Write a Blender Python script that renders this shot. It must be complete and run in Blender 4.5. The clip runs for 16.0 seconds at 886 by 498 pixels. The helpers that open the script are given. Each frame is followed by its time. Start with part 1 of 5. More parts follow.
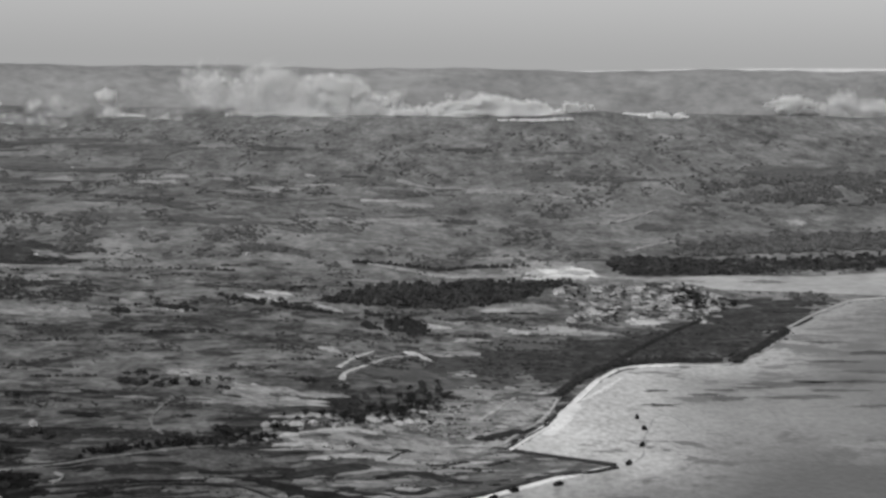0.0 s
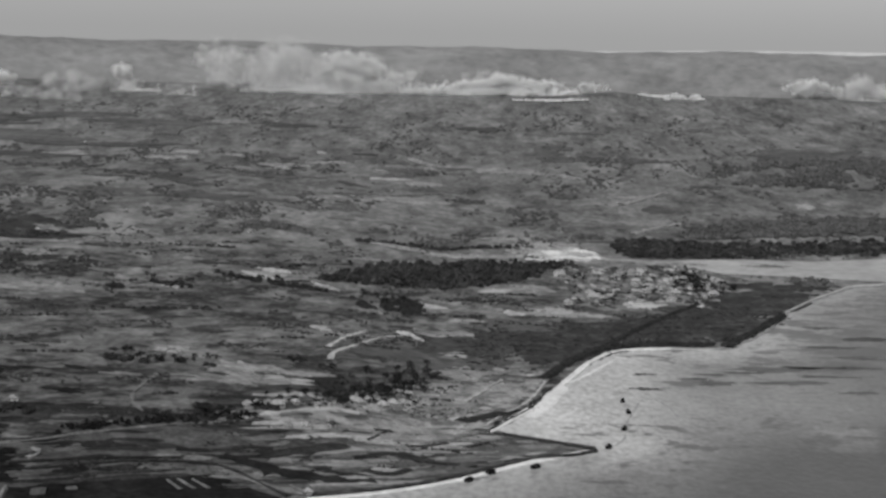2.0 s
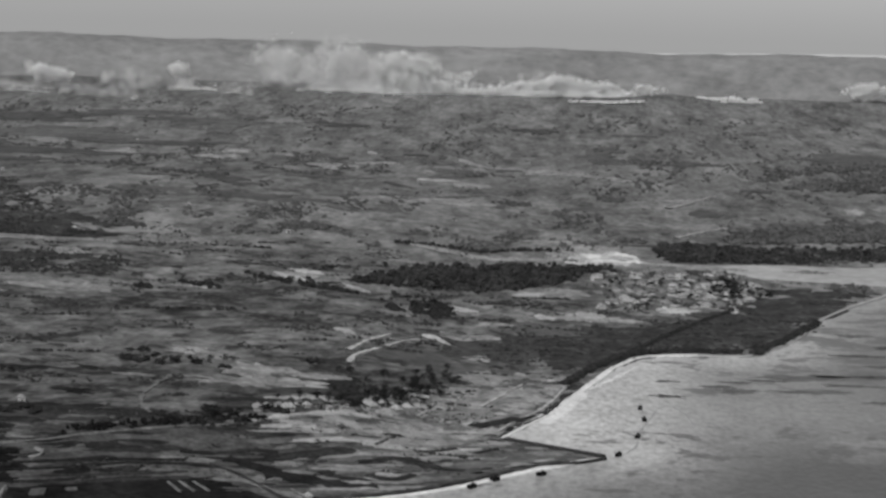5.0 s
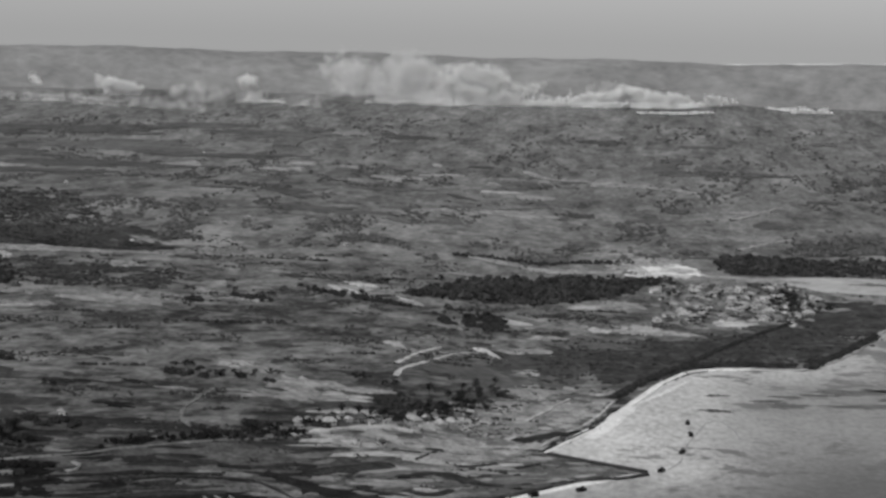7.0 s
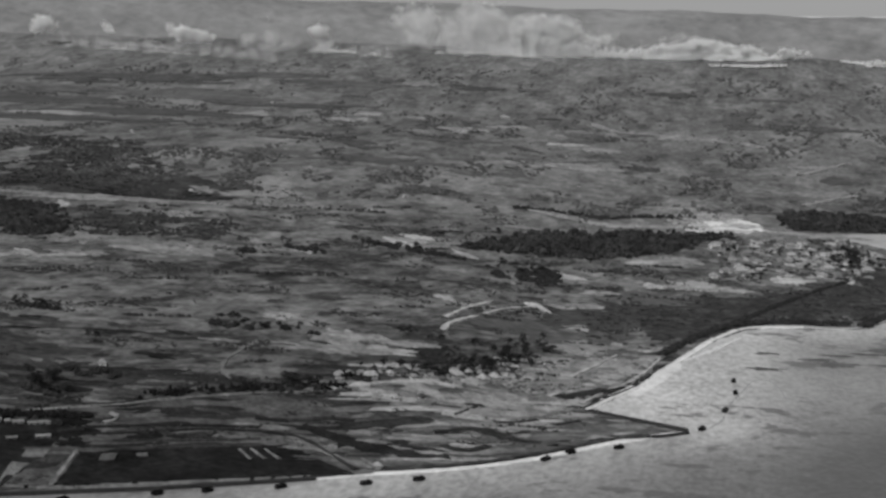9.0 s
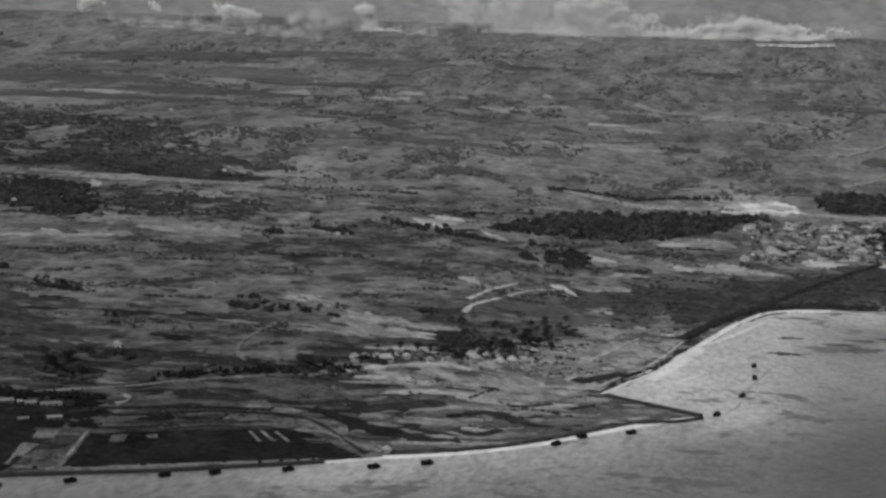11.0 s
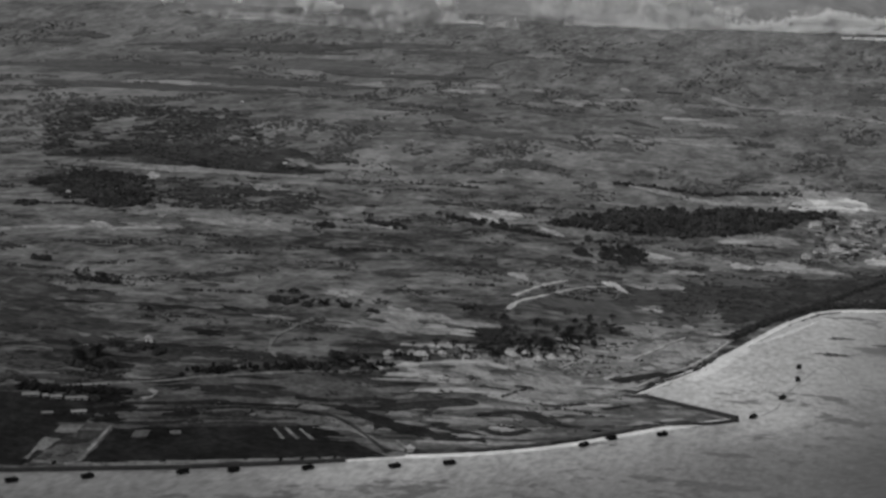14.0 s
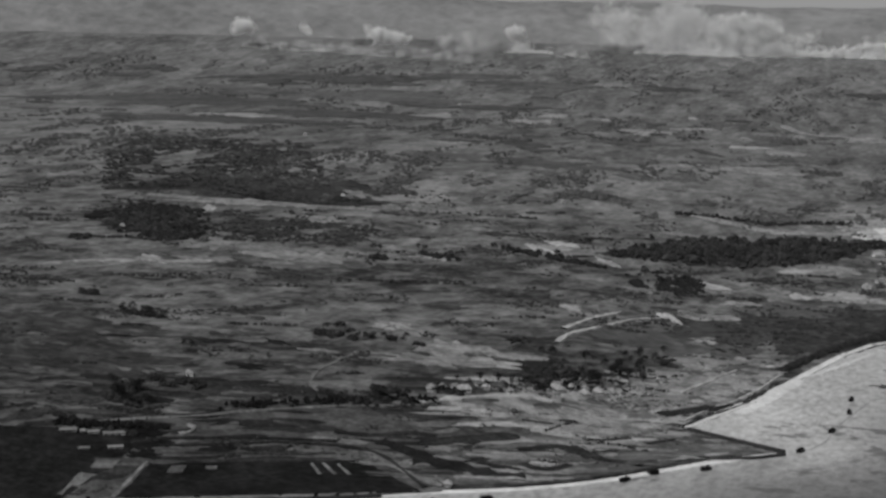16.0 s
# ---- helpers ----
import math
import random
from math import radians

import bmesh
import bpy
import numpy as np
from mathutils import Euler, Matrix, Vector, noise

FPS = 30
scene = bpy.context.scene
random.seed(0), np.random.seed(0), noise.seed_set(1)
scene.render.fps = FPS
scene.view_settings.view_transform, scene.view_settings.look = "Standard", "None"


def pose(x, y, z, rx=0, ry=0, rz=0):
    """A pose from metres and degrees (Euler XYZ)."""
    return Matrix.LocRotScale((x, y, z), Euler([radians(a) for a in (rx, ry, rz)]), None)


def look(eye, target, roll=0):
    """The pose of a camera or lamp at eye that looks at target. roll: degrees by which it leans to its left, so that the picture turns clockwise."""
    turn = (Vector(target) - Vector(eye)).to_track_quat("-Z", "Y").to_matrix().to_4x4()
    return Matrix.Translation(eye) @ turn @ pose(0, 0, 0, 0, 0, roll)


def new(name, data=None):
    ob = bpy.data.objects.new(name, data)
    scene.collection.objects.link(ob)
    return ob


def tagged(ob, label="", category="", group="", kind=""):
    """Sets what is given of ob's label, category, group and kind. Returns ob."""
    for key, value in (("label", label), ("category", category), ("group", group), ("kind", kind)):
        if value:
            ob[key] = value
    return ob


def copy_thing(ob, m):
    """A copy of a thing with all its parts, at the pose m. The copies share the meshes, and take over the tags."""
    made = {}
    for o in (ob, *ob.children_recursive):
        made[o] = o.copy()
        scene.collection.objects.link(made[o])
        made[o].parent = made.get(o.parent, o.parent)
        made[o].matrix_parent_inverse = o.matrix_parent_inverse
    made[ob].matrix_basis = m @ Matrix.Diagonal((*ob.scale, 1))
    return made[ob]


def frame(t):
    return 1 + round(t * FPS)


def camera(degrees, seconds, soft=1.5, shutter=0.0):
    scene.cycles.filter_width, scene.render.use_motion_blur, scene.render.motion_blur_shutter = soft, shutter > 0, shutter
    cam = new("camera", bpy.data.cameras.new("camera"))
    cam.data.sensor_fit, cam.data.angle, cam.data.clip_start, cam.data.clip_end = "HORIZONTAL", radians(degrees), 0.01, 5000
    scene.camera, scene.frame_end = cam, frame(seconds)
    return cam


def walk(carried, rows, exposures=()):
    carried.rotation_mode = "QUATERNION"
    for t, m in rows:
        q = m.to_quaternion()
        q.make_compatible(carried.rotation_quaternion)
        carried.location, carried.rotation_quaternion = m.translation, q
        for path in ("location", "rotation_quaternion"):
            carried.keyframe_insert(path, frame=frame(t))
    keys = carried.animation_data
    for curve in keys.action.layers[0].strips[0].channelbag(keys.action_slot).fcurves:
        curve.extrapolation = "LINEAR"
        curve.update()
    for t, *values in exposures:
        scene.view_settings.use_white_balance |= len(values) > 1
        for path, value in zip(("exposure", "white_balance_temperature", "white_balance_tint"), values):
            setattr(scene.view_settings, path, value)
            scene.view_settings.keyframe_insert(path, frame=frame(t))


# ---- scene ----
cam = camera(25.0, 16.0, soft=2.9)
PATH = [
    (0, (0.0, -0.0, 280.0), (0.73, 995.44, 184.57), 0.72),
    (0.5, (7.7, -0.5, 280.8), (2.05, 994.51, 181.18), 0.79),
    (1, (15.4, -1.0, 281.7), (8.06, 993.80, 180.09), 1.18),
    (1.5, (22.9, -1.4, 282.6), (13.92, 992.97, 177.36), 1.35),
    (2, (30.4, -1.7, 283.6), (17.94, 992.49, 176.70), 1.48),
    (2.5, (37.8, -1.7, 284.7), (19.43, 992.52, 179.34), 1.75),
    (3, (45.2, -1.6, 285.7), (22.62, 992.41, 178.63), 1.67),
    (3.5, (52.4, -1.2, 286.7), (24.66, 992.46, 177.74), 1.87),
    (6, (86.8, 10.8, 288.6), (17.03, 1002.81, 183.40), 1.68),
    (6.5, (93.3, 13.1, 289.0), (12.23, 1004.52, 186.73), 1.66),
    (7, (99.8, 15.3, 289.6), (10.53, 1005.85, 185.72), 1.58),
    (7.5, (106.4, 17.4, 290.3), (7.26, 1006.83, 184.65), 1.69),
    (8, (113.0, 19.4, 291.1), (10.17, 1008.30, 184.11), 1.50),
    (8.5, (119.8, 21.3, 292.2), (4.24, 1007.48, 173.26), 1.68),
    (11, (155.3, 27.9, 298.7), (-1.62, 1005.17, 156.43), 1.95),
    (11.5, (162.6, 30.8, 299.3), (-0.93, 1007.07, 157.29), 2.14),
    (12, (169.7, 34.0, 300.0), (-2.67, 1008.37, 155.38), 2.01),
    (12.5, (176.8, 37.5, 300.6), (-3.82, 1009.88, 152.85), 1.99),
    (13, (183.6, 41.3, 301.1), (-0.04, 1013.45, 155.77), 2.15),
    (13.5, (190.4, 45.5, 301.7), (-4.63, 1014.89, 152.82), 2.01),
    (14, (196.9, 49.9, 302.2), (-8.79, 1017.20, 153.83), 2.01),
    (14.5, (203.2, 54.4, 302.6), (-14.05, 1019.62, 157.14), 1.86),
    (15, (209.3, 58.9, 302.9), (-17.41, 1022.03, 158.18), 1.80),
    (15.5, (215.3, 63.3, 303.2), (-22.72, 1023.58, 157.35), 1.69),
    (16, (221.3, 67.7, 303.2), (-25.58, 1027.35, 168.37), 1.37),
]
EXPOSURES = [(0.0, -0.12), (2.0, -0.26), (3.5, -0.32), (6.5, -0.21), (8.5, -0.31), (11.0, -0.44), (12.0, -0.54), (13.0, -0.54), (14.0, -0.64), (14.5, -0.7), (16.0, -0.51)]
walk(cam, [(t, look(eye, target, roll)) for t, eye, target, roll in PATH], EXPOSURES)

# ---- world, sun ----
SUN_EL, SUN_AZ = radians(44), radians(-150)   # azimuth from +y, towards +x
world = bpy.data.worlds.new("sky")
scene.world = world
world.use_nodes = True
wn = world.node_tree
wn.nodes.clear()
sky = wn.nodes.new("ShaderNodeTexSky")
sky.sky_type, sky.sun_disc = "NISHITA", False
sky.sun_elevation, sky.sun_rotation = SUN_EL, SUN_AZ
sky.air_density, sky.dust_density = 1.0, 2.0
grey = wn.nodes.new("ShaderNodeRGBToBW")     # black-and-white film stock
bg = wn.nodes.new("ShaderNodeBackground")
bg.inputs["Strength"].default_value = 0.15
wo = wn.nodes.new("ShaderNodeOutputWorld")
wn.links.new(sky.outputs[0], grey.inputs[0])
veil = wn.nodes.new("ShaderNodeMath")        # thin even haze over the whole sky
veil.operation = "MULTIPLY_ADD"
veil.inputs[1].default_value, veil.inputs[2].default_value = 0.4, 2.3
wn.links.new(grey.outputs[0], veil.inputs[0])
wn.links.new(veil.outputs[0], bg.inputs["Color"])
wn.links.new(bg.outputs[0], wo.inputs["Surface"])
sun = new("sun", bpy.data.lights.new("sun", "SUN"))
sun.data.energy, sun.data.angle = 3.0, radians(0.5)
sun_dir = Vector((math.sin(SUN_AZ) * math.cos(SUN_EL), math.cos(SUN_AZ) * math.cos(SUN_EL), math.sin(SUN_EL)))
sun.matrix_world = look(sun_dir * 1000, (0, 0, 0))

# ---- materials ----


def material(name, tones, scales=(0.02, 0.15), rough=0.9, bump=0.0, random_tone=0.0, island=False, bump_scale=None, spec=0.1):
    """A matt surface mixed from dark, middle and light grey by noise at two scales (per metre)."""
    m = bpy.data.materials.new(name)
    m.use_nodes = True
    nt = m.node_tree
    b = nt.nodes["Principled BSDF"]
    b.inputs["Roughness"].default_value = rough
    b.inputs["Specular IOR Level"].default_value = spec
    geo = nt.nodes.new("ShaderNodeNewGeometry")
    mix = None
    for k, s in enumerate(scales):
        n = nt.nodes.new("ShaderNodeTexNoise")
        n.inputs["Scale"].default_value = s
        n.inputs["Detail"].default_value = 5.0
        n.inputs["Roughness"].default_value = 0.6
        nt.links.new(geo.outputs["Position"], n.inputs["Vector"])
        if mix is None:
            mix = n.outputs["Fac"]
        else:
            a = nt.nodes.new("ShaderNodeMath")
            a.operation = "MULTIPLY_ADD"
            a.inputs[1].default_value = 0.5
            nt.links.new(n.outputs["Fac"], a.inputs[0])
            h = nt.nodes.new("ShaderNodeMath")
            h.operation = "MULTIPLY"
            h.inputs[1].default_value = 0.5
            nt.links.new(mix, h.inputs[0])
            nt.links.new(h.outputs[0], a.inputs[2])
            mix = a.outputs[0]
    ramp = nt.nodes.new("ShaderNodeValToRGB")
    lo, mid, hi = tones
    e = ramp.color_ramp.elements
    e[0].position, e[0].color = 0.36, (lo, lo, lo, 1)
    e[1].position, e[1].color = 0.64, (hi, hi, hi, 1)
    c = e.new(0.5)
    c.color = (mid, mid, mid, 1)
    nt.links.new(mix, ramp.inputs["Fac"])
    out = ramp.outputs["Color"]
    if random_tone:
        if island:
            rnd = geo.outputs["Random Per Island"]
        else:
            rnd = nt.nodes.new("ShaderNodeObjectInfo").outputs["Random"]
        f = nt.nodes.new("ShaderNodeMapRange")
        f.inputs["To Min"].default_value, f.inputs["To Max"].default_value = 1 - random_tone, 1 + random_tone
        nt.links.new(rnd, f.inputs["Value"])
        v = nt.nodes.new("ShaderNodeVectorMath")
        v.operation = "SCALE"
        nt.links.new(out, v.inputs[0])
        nt.links.new(f.outputs[0], v.inputs["Scale"])
        out = v.outputs[0]
    nt.links.new(out, b.inputs["Base Color"])
    if bump:
        n = nt.nodes.new("ShaderNodeTexNoise")
        n.inputs["Scale"].default_value = bump_scale or scales[-1] * 2
        n.inputs["Detail"].default_value = 4.0
        nt.links.new(geo.outputs["Position"], n.inputs["Vector"])
        bp = nt.nodes.new("ShaderNodeBump")
        bp.inputs["Strength"].default_value, bp.inputs["Distance"].default_value = 1.0, bump
        nt.links.new(n.outputs["Fac"], bp.inputs["Height"])
        nt.links.new(bp.outputs[0], b.inputs["Normal"])
    return m




def land_material(name):
    """Scrub, stubble and small fields: a patchwork of cells in two sizes, broken up by noise in three."""
    m = bpy.data.materials.new(name)
    m.use_nodes = True
    nt = m.node_tree
    b = nt.nodes["Principled BSDF"]
    b.inputs["Roughness"].default_value = 0.95
    b.inputs["Specular IOR Level"].default_value = 0.1
    geo = nt.nodes.new("ShaderNodeNewGeometry")
    wob = nt.nodes.new("ShaderNodeTexNoise")
    wob.inputs["Scale"].default_value, wob.inputs["Detail"].default_value = 0.02, 4.0
    nt.links.new(geo.outputs["Position"], wob.inputs["Vector"])
    shift = nt.nodes.new("ShaderNodeVectorMath")
    shift.operation = "MULTIPLY_ADD"
    shift.inputs[1].default_value = (14, 8, 0)
    nt.links.new(wob.outputs["Color"], shift.inputs[0])
    bend = nt.nodes.new("ShaderNodeVectorMath")    # plots follow the contours of the slope
    bend.operation = "MULTIPLY_ADD"
    bend.inputs[1].default_value = (0, 6, 0)
    lev = nt.nodes.new("ShaderNodeSeparateXYZ")
    nt.links.new(geo.outputs["Position"], lev.inputs[0])
    cmb = nt.nodes.new("ShaderNodeCombineXYZ")
    nt.links.new(lev.outputs["Z"], cmb.inputs["Y"])
    nt.links.new(cmb.outputs[0], bend.inputs[0])
    nt.links.new(geo.outputs["Position"], bend.inputs[2])
    nt.links.new(bend.outputs[0], shift.inputs[2])
    total = None
    part_xyz = nt.nodes.new("ShaderNodeSeparateXYZ")    # pattern drawn out with distance, offsetting foreshortening from the camera
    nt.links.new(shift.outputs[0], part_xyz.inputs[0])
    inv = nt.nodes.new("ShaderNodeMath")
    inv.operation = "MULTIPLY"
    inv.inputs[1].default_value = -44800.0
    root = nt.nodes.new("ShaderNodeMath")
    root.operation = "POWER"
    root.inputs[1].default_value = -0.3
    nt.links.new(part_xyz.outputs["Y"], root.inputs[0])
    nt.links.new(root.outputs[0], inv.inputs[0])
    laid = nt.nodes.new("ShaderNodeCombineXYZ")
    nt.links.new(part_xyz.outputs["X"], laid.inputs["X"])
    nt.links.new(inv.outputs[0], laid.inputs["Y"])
    plan = [("cell", (1 / 17, 1 / 13), 0.2), ("cell", (1 / 48, 1 / 40), 0.22), ("noise", (0.0035, 0.002), 0.5), ("noise", (0.009, 0.006), 0.75), ("noise", (0.03, 0.026), 0.75), ("noise", (0.05, 0.03), 0.55),
            ("noise", (0.1, 0.09), 0.8), ("noise", (0.22, 0.22), 0.45)]
    for kind, (sx, sy), weight in plan:
        mp = nt.nodes.new("ShaderNodeVectorMath")
        mp.operation = "MULTIPLY"
        mp.inputs[1].default_value = (sx, sy, 0.0)
        nt.links.new(laid.outputs[0], mp.inputs[0])
        if kind == "cell":
            n = nt.nodes.new("ShaderNodeTexVoronoi")
            n.inputs["Scale"].default_value = 1.0
            sep = nt.nodes.new("ShaderNodeSeparateColor")
            nt.links.new(n.outputs["Color"], sep.inputs[0])
            val = sep.outputs[0]
        else:
            n = nt.nodes.new("ShaderNodeTexNoise")
            n.inputs["Scale"].default_value, n.inputs["Detail"].default_value, n.inputs["Roughness"].default_value = 1.0, 4.0, 0.65
            val = n.outputs["Fac"]
        nt.links.new(mp.outputs[0], n.inputs["Vector"])
        ma = nt.nodes.new("ShaderNodeMath")
        ma.operation = "MULTIPLY_ADD"
        ma.inputs[1].default_value = weight
        ma.inputs[2].default_value = -0.5 * weight + (0.5 if total is None else 0)
        nt.links.new(val, ma.inputs[0])
        if total is None:
            total = ma.outputs[0]
        else:
            ad = nt.nodes.new("ShaderNodeMath")
            nt.links.new(total, ad.inputs[0])
            nt.links.new(ma.outputs[0], ad.inputs[1])
            total = ad.outputs[0]
    ramp = nt.nodes.new("ShaderNodeValToRGB")
    e = ramp.color_ramp.elements
    e[0].position, e[0].color = 0.25, (0.016, 0.016, 0.016, 1)
    e[1].position, e[1].color = 0.84, (0.25, 0.25, 0.25, 1)
    for p, v in ((0.38, 0.052), (0.52, 0.103), (0.66, 0.16)):
        e.new(p).color = (v, v, v, 1)
    flat = nt.nodes.new("ShaderNodeVectorMath")     # aerial haze put into the ground colour: contrast drops with distance
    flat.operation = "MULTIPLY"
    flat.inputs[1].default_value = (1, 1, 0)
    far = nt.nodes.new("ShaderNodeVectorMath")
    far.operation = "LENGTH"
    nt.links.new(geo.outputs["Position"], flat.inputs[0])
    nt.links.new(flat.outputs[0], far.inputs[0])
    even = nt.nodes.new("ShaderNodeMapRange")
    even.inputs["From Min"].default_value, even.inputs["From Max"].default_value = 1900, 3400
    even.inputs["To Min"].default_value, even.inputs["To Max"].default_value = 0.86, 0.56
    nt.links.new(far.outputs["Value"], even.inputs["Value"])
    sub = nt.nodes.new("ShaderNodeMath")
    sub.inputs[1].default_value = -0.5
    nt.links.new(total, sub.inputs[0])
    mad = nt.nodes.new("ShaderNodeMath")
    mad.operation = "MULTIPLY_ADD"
    dry = nt.nodes.new("ShaderNodeMapRange")        # base tone, darker near and lighter far from the origin
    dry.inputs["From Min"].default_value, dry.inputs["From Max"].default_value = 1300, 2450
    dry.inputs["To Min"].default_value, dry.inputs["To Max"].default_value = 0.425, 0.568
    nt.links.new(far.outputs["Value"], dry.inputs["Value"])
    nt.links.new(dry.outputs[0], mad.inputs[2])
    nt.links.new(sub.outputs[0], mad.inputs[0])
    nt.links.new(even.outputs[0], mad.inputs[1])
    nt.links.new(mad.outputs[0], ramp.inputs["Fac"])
    nt.links.new(ramp.outputs["Color"], b.inputs["Base Color"])
    bp = nt.nodes.new("ShaderNodeBump")
    bp.inputs["Strength"].default_value, bp.inputs["Distance"].default_value = 0.6, 2.0
    nt.links.new(total, bp.inputs["Height"])
    nt.links.new(bp.outputs[0], b.inputs["Normal"])
    return m


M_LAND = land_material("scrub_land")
def water_material(name):
    """Sea over a pale reef flat: the mesh's depth attribute turns sand-pale shallows into darker deep water."""
    m = material(name, (0.5, 1.0, 1.45), (0.012, 0.05, 0.2), rough=0.32, bump=0.6, bump_scale=0.25, spec=0.25)
    nt = m.node_tree
    b = nt.nodes["Principled BSDF"]
    # light and dark of the ripples, painted into the base colour
    ripple = b.inputs["Base Color"].links[0].from_socket
    at = nt.nodes.new("ShaderNodeAttribute")
    at.attribute_name = "depth"
    r = nt.nodes.new("ShaderNodeValToRGB")
    e = r.color_ramp.elements
    e[0].position, e[0].color = 0.0, (0.48, 0.48, 0.48, 1)
    e[1].position, e[1].color = 1.0, (0.05, 0.05, 0.05, 1)
    e.new(0.5).color = (0.19, 0.19, 0.19, 1)
    nt.links.new(at.outputs["Fac"], r.inputs["Fac"])
    x = nt.nodes.new("ShaderNodeVectorMath")
    x.operation = "MULTIPLY"
    nt.links.new(r.outputs["Color"], x.inputs[0])
    nt.links.new(ripple, x.inputs[1])
    weed = nt.nodes.new("ShaderNodeAttribute")      # dark weed beds on the reef flat, in drawn-out drifts
    weed.attribute_name = "weed"
    geo = nt.nodes.new("ShaderNodeNewGeometry")
    drift = None
    for sx, sy, wt in ((0.016, 0.05, 1.6), (0.04, 0.13, 1.5), (0.12, 0.3, 1.0)):
        mp = nt.nodes.new("ShaderNodeVectorMath")
        mp.operation = "MULTIPLY"
        mp.inputs[1].default_value = (sx, sy, 0)
        nt.links.new(geo.outputs["Position"], mp.inputs[0])
        tn = nt.nodes.new("ShaderNodeTexNoise")
        tn.inputs["Scale"].default_value, tn.inputs["Detail"].default_value = 1.0, 4.0
        nt.links.new(mp.outputs[0], tn.inputs["Vector"])
        ma = nt.nodes.new("ShaderNodeMath")
        ma.operation = "MULTIPLY_ADD"
        ma.inputs[1].default_value, ma.inputs[2].default_value = wt, -0.5 * wt
        nt.links.new(tn.outputs["Fac"], ma.inputs[0])
        if drift is not None:
            nt.links.new(drift, ma.inputs[2])
            ma.inputs[1].default_value = wt
        drift = ma.outputs[0]
    bed = nt.nodes.new("ShaderNodeMapRange")
    bed.interpolation_type = "SMOOTHSTEP"
    bed.inputs["From Min"].default_value, bed.inputs["From Max"].default_value = 1.58, 1.82
    bed.inputs["To Max"].default_value = 0.8
    both = nt.nodes.new("ShaderNodeMath")
    both.operation = "MULTIPLY_ADD"
    both.inputs[1].default_value = 0.6
    nt.links.new(weed.outputs["Fac"], both.inputs[0])
    nt.links.new(drift, both.inputs[2])
    nt.links.new(both.outputs[0], bed.inputs["Value"])
    over = nt.nodes.new("ShaderNodeMix")
    over.data_type = "RGBA"
    nt.links.new(bed.outputs[0], over.inputs[0])
    nt.links.new(x.outputs[0], over.inputs[6])
    over.inputs[7].default_value = (0.04, 0.04, 0.04, 1)
    nt.links.new(over.outputs[2], b.inputs["Base Color"])
    for n in list(nt.nodes):                 # ripples drawn out along the shore
        if n.type == "TEX_NOISE":
            mp = nt.nodes.new("ShaderNodeVectorMath")
            mp.operation = "MULTIPLY"
            mp.inputs[1].default_value = (1.0, 0.4, 1.0)
            nt.links.new(n.inputs["Vector"].links[0].from_socket, mp.inputs[0])
            nt.links.new(mp.outputs[0], n.inputs["Vector"])
    return m


M_WATER = water_material("shallow_water")
M_SAND = material("coral_sand", (0.45, 0.6, 0.74), (0.05, 0.25))
M_PALE = material("dry_bare_soil", (0.08, 0.19, 0.34), (0.05, 0.22), random_tone=0.25)
M_BARE = material("bleached_soil", (0.19, 0.35, 0.5), (0.06, 0.25), random_tone=0.2)
M_TRACK = material("dirt_track", (0.10, 0.22, 0.34), (0.05, 0.25))
M_DULL = material("worn_field_track", (0.05, 0.13, 0.22), (0.08, 0.3))
M_REED = material("dark_scrub", (0.008, 0.03, 0.08), (0.03, 0.13), bump=0.6)
M_FIELD = material("field_crop", (0.055, 0.115, 0.185), (0.05, 0.25), random_tone=0.5)
# western crop: its own dark tone plus some lens fall-off painted in
M_CROP = material("dark_crop", (0.02, 0.043, 0.078), (0.05, 0.25), random_tone=0.5)
M_WET = material("wet_field", (0.004, 0.011, 0.022), (0.03, 0.2), random_tone=0.4, spec=0.02)
M_PADDY = material("damp_crop", (0.009, 0.022, 0.044), (0.05, 0.35), random_tone=0.4, spec=0.03)
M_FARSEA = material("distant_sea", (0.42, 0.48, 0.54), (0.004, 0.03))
# the haze before the hills is part of this pale grey
M_HILL = material("hazed_hills", (0.125, 0.18, 0.235), (0.004, 0.03))
M_WALL = material("sea_wall_stone", (0.02, 0.032, 0.05), (0.15, 1.2), bump=0.1)
M_LEAF = material("foliage", (0.009, 0.018, 0.034), (0.15, 0.8), random_tone=0.6)
M_WOOD = material("wood_canopy", (0.014, 0.027, 0.046), (0.02, 0.3), random_tone=0.5, island=True)
# far canopies paled towards the land's tone: haze put into the colour
M_HAZEWOOD = material("hazed_canopy", (0.055, 0.076, 0.105), (0.01, 0.2), random_tone=0.3, island=True)
M_HAZECOPSE = material("hazed_copse_canopy", (0.05, 0.07, 0.094), (0.01, 0.2), random_tone=0.3, island=True)
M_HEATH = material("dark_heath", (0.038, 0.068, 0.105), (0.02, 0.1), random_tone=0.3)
M_FOREST = material("forest_floor", (0.018, 0.036, 0.068), (0.03, 0.12), random_tone=0.2)
M_STUBBLE = material("dry_grass", (0.13, 0.24, 0.36), (0.06, 0.3), random_tone=0.25)
M_SHRUB = material("shrub_leaves", (0.022, 0.038, 0.06), (0.02, 0.5), random_tone=0.5, island=True)
M_BARK = material("bark", (0.03, 0.05, 0.08), (0.5, 4.0))
M_PLASTER = material("house_wall", (0.28, 0.42, 0.55), (0.3, 2.0), random_tone=0.5)
M_THATCH = material("roof_thatch", (0.09, 0.17, 0.28), (0.3, 2.0), random_tone=0.8)
M_DARKWOOD = material("dark_timber", (0.02, 0.03, 0.05), (0.5, 3.0))
M_STEEL = material("painted_steel", (0.006, 0.009, 0.014), (0.4, 3.0), rough=0.5)
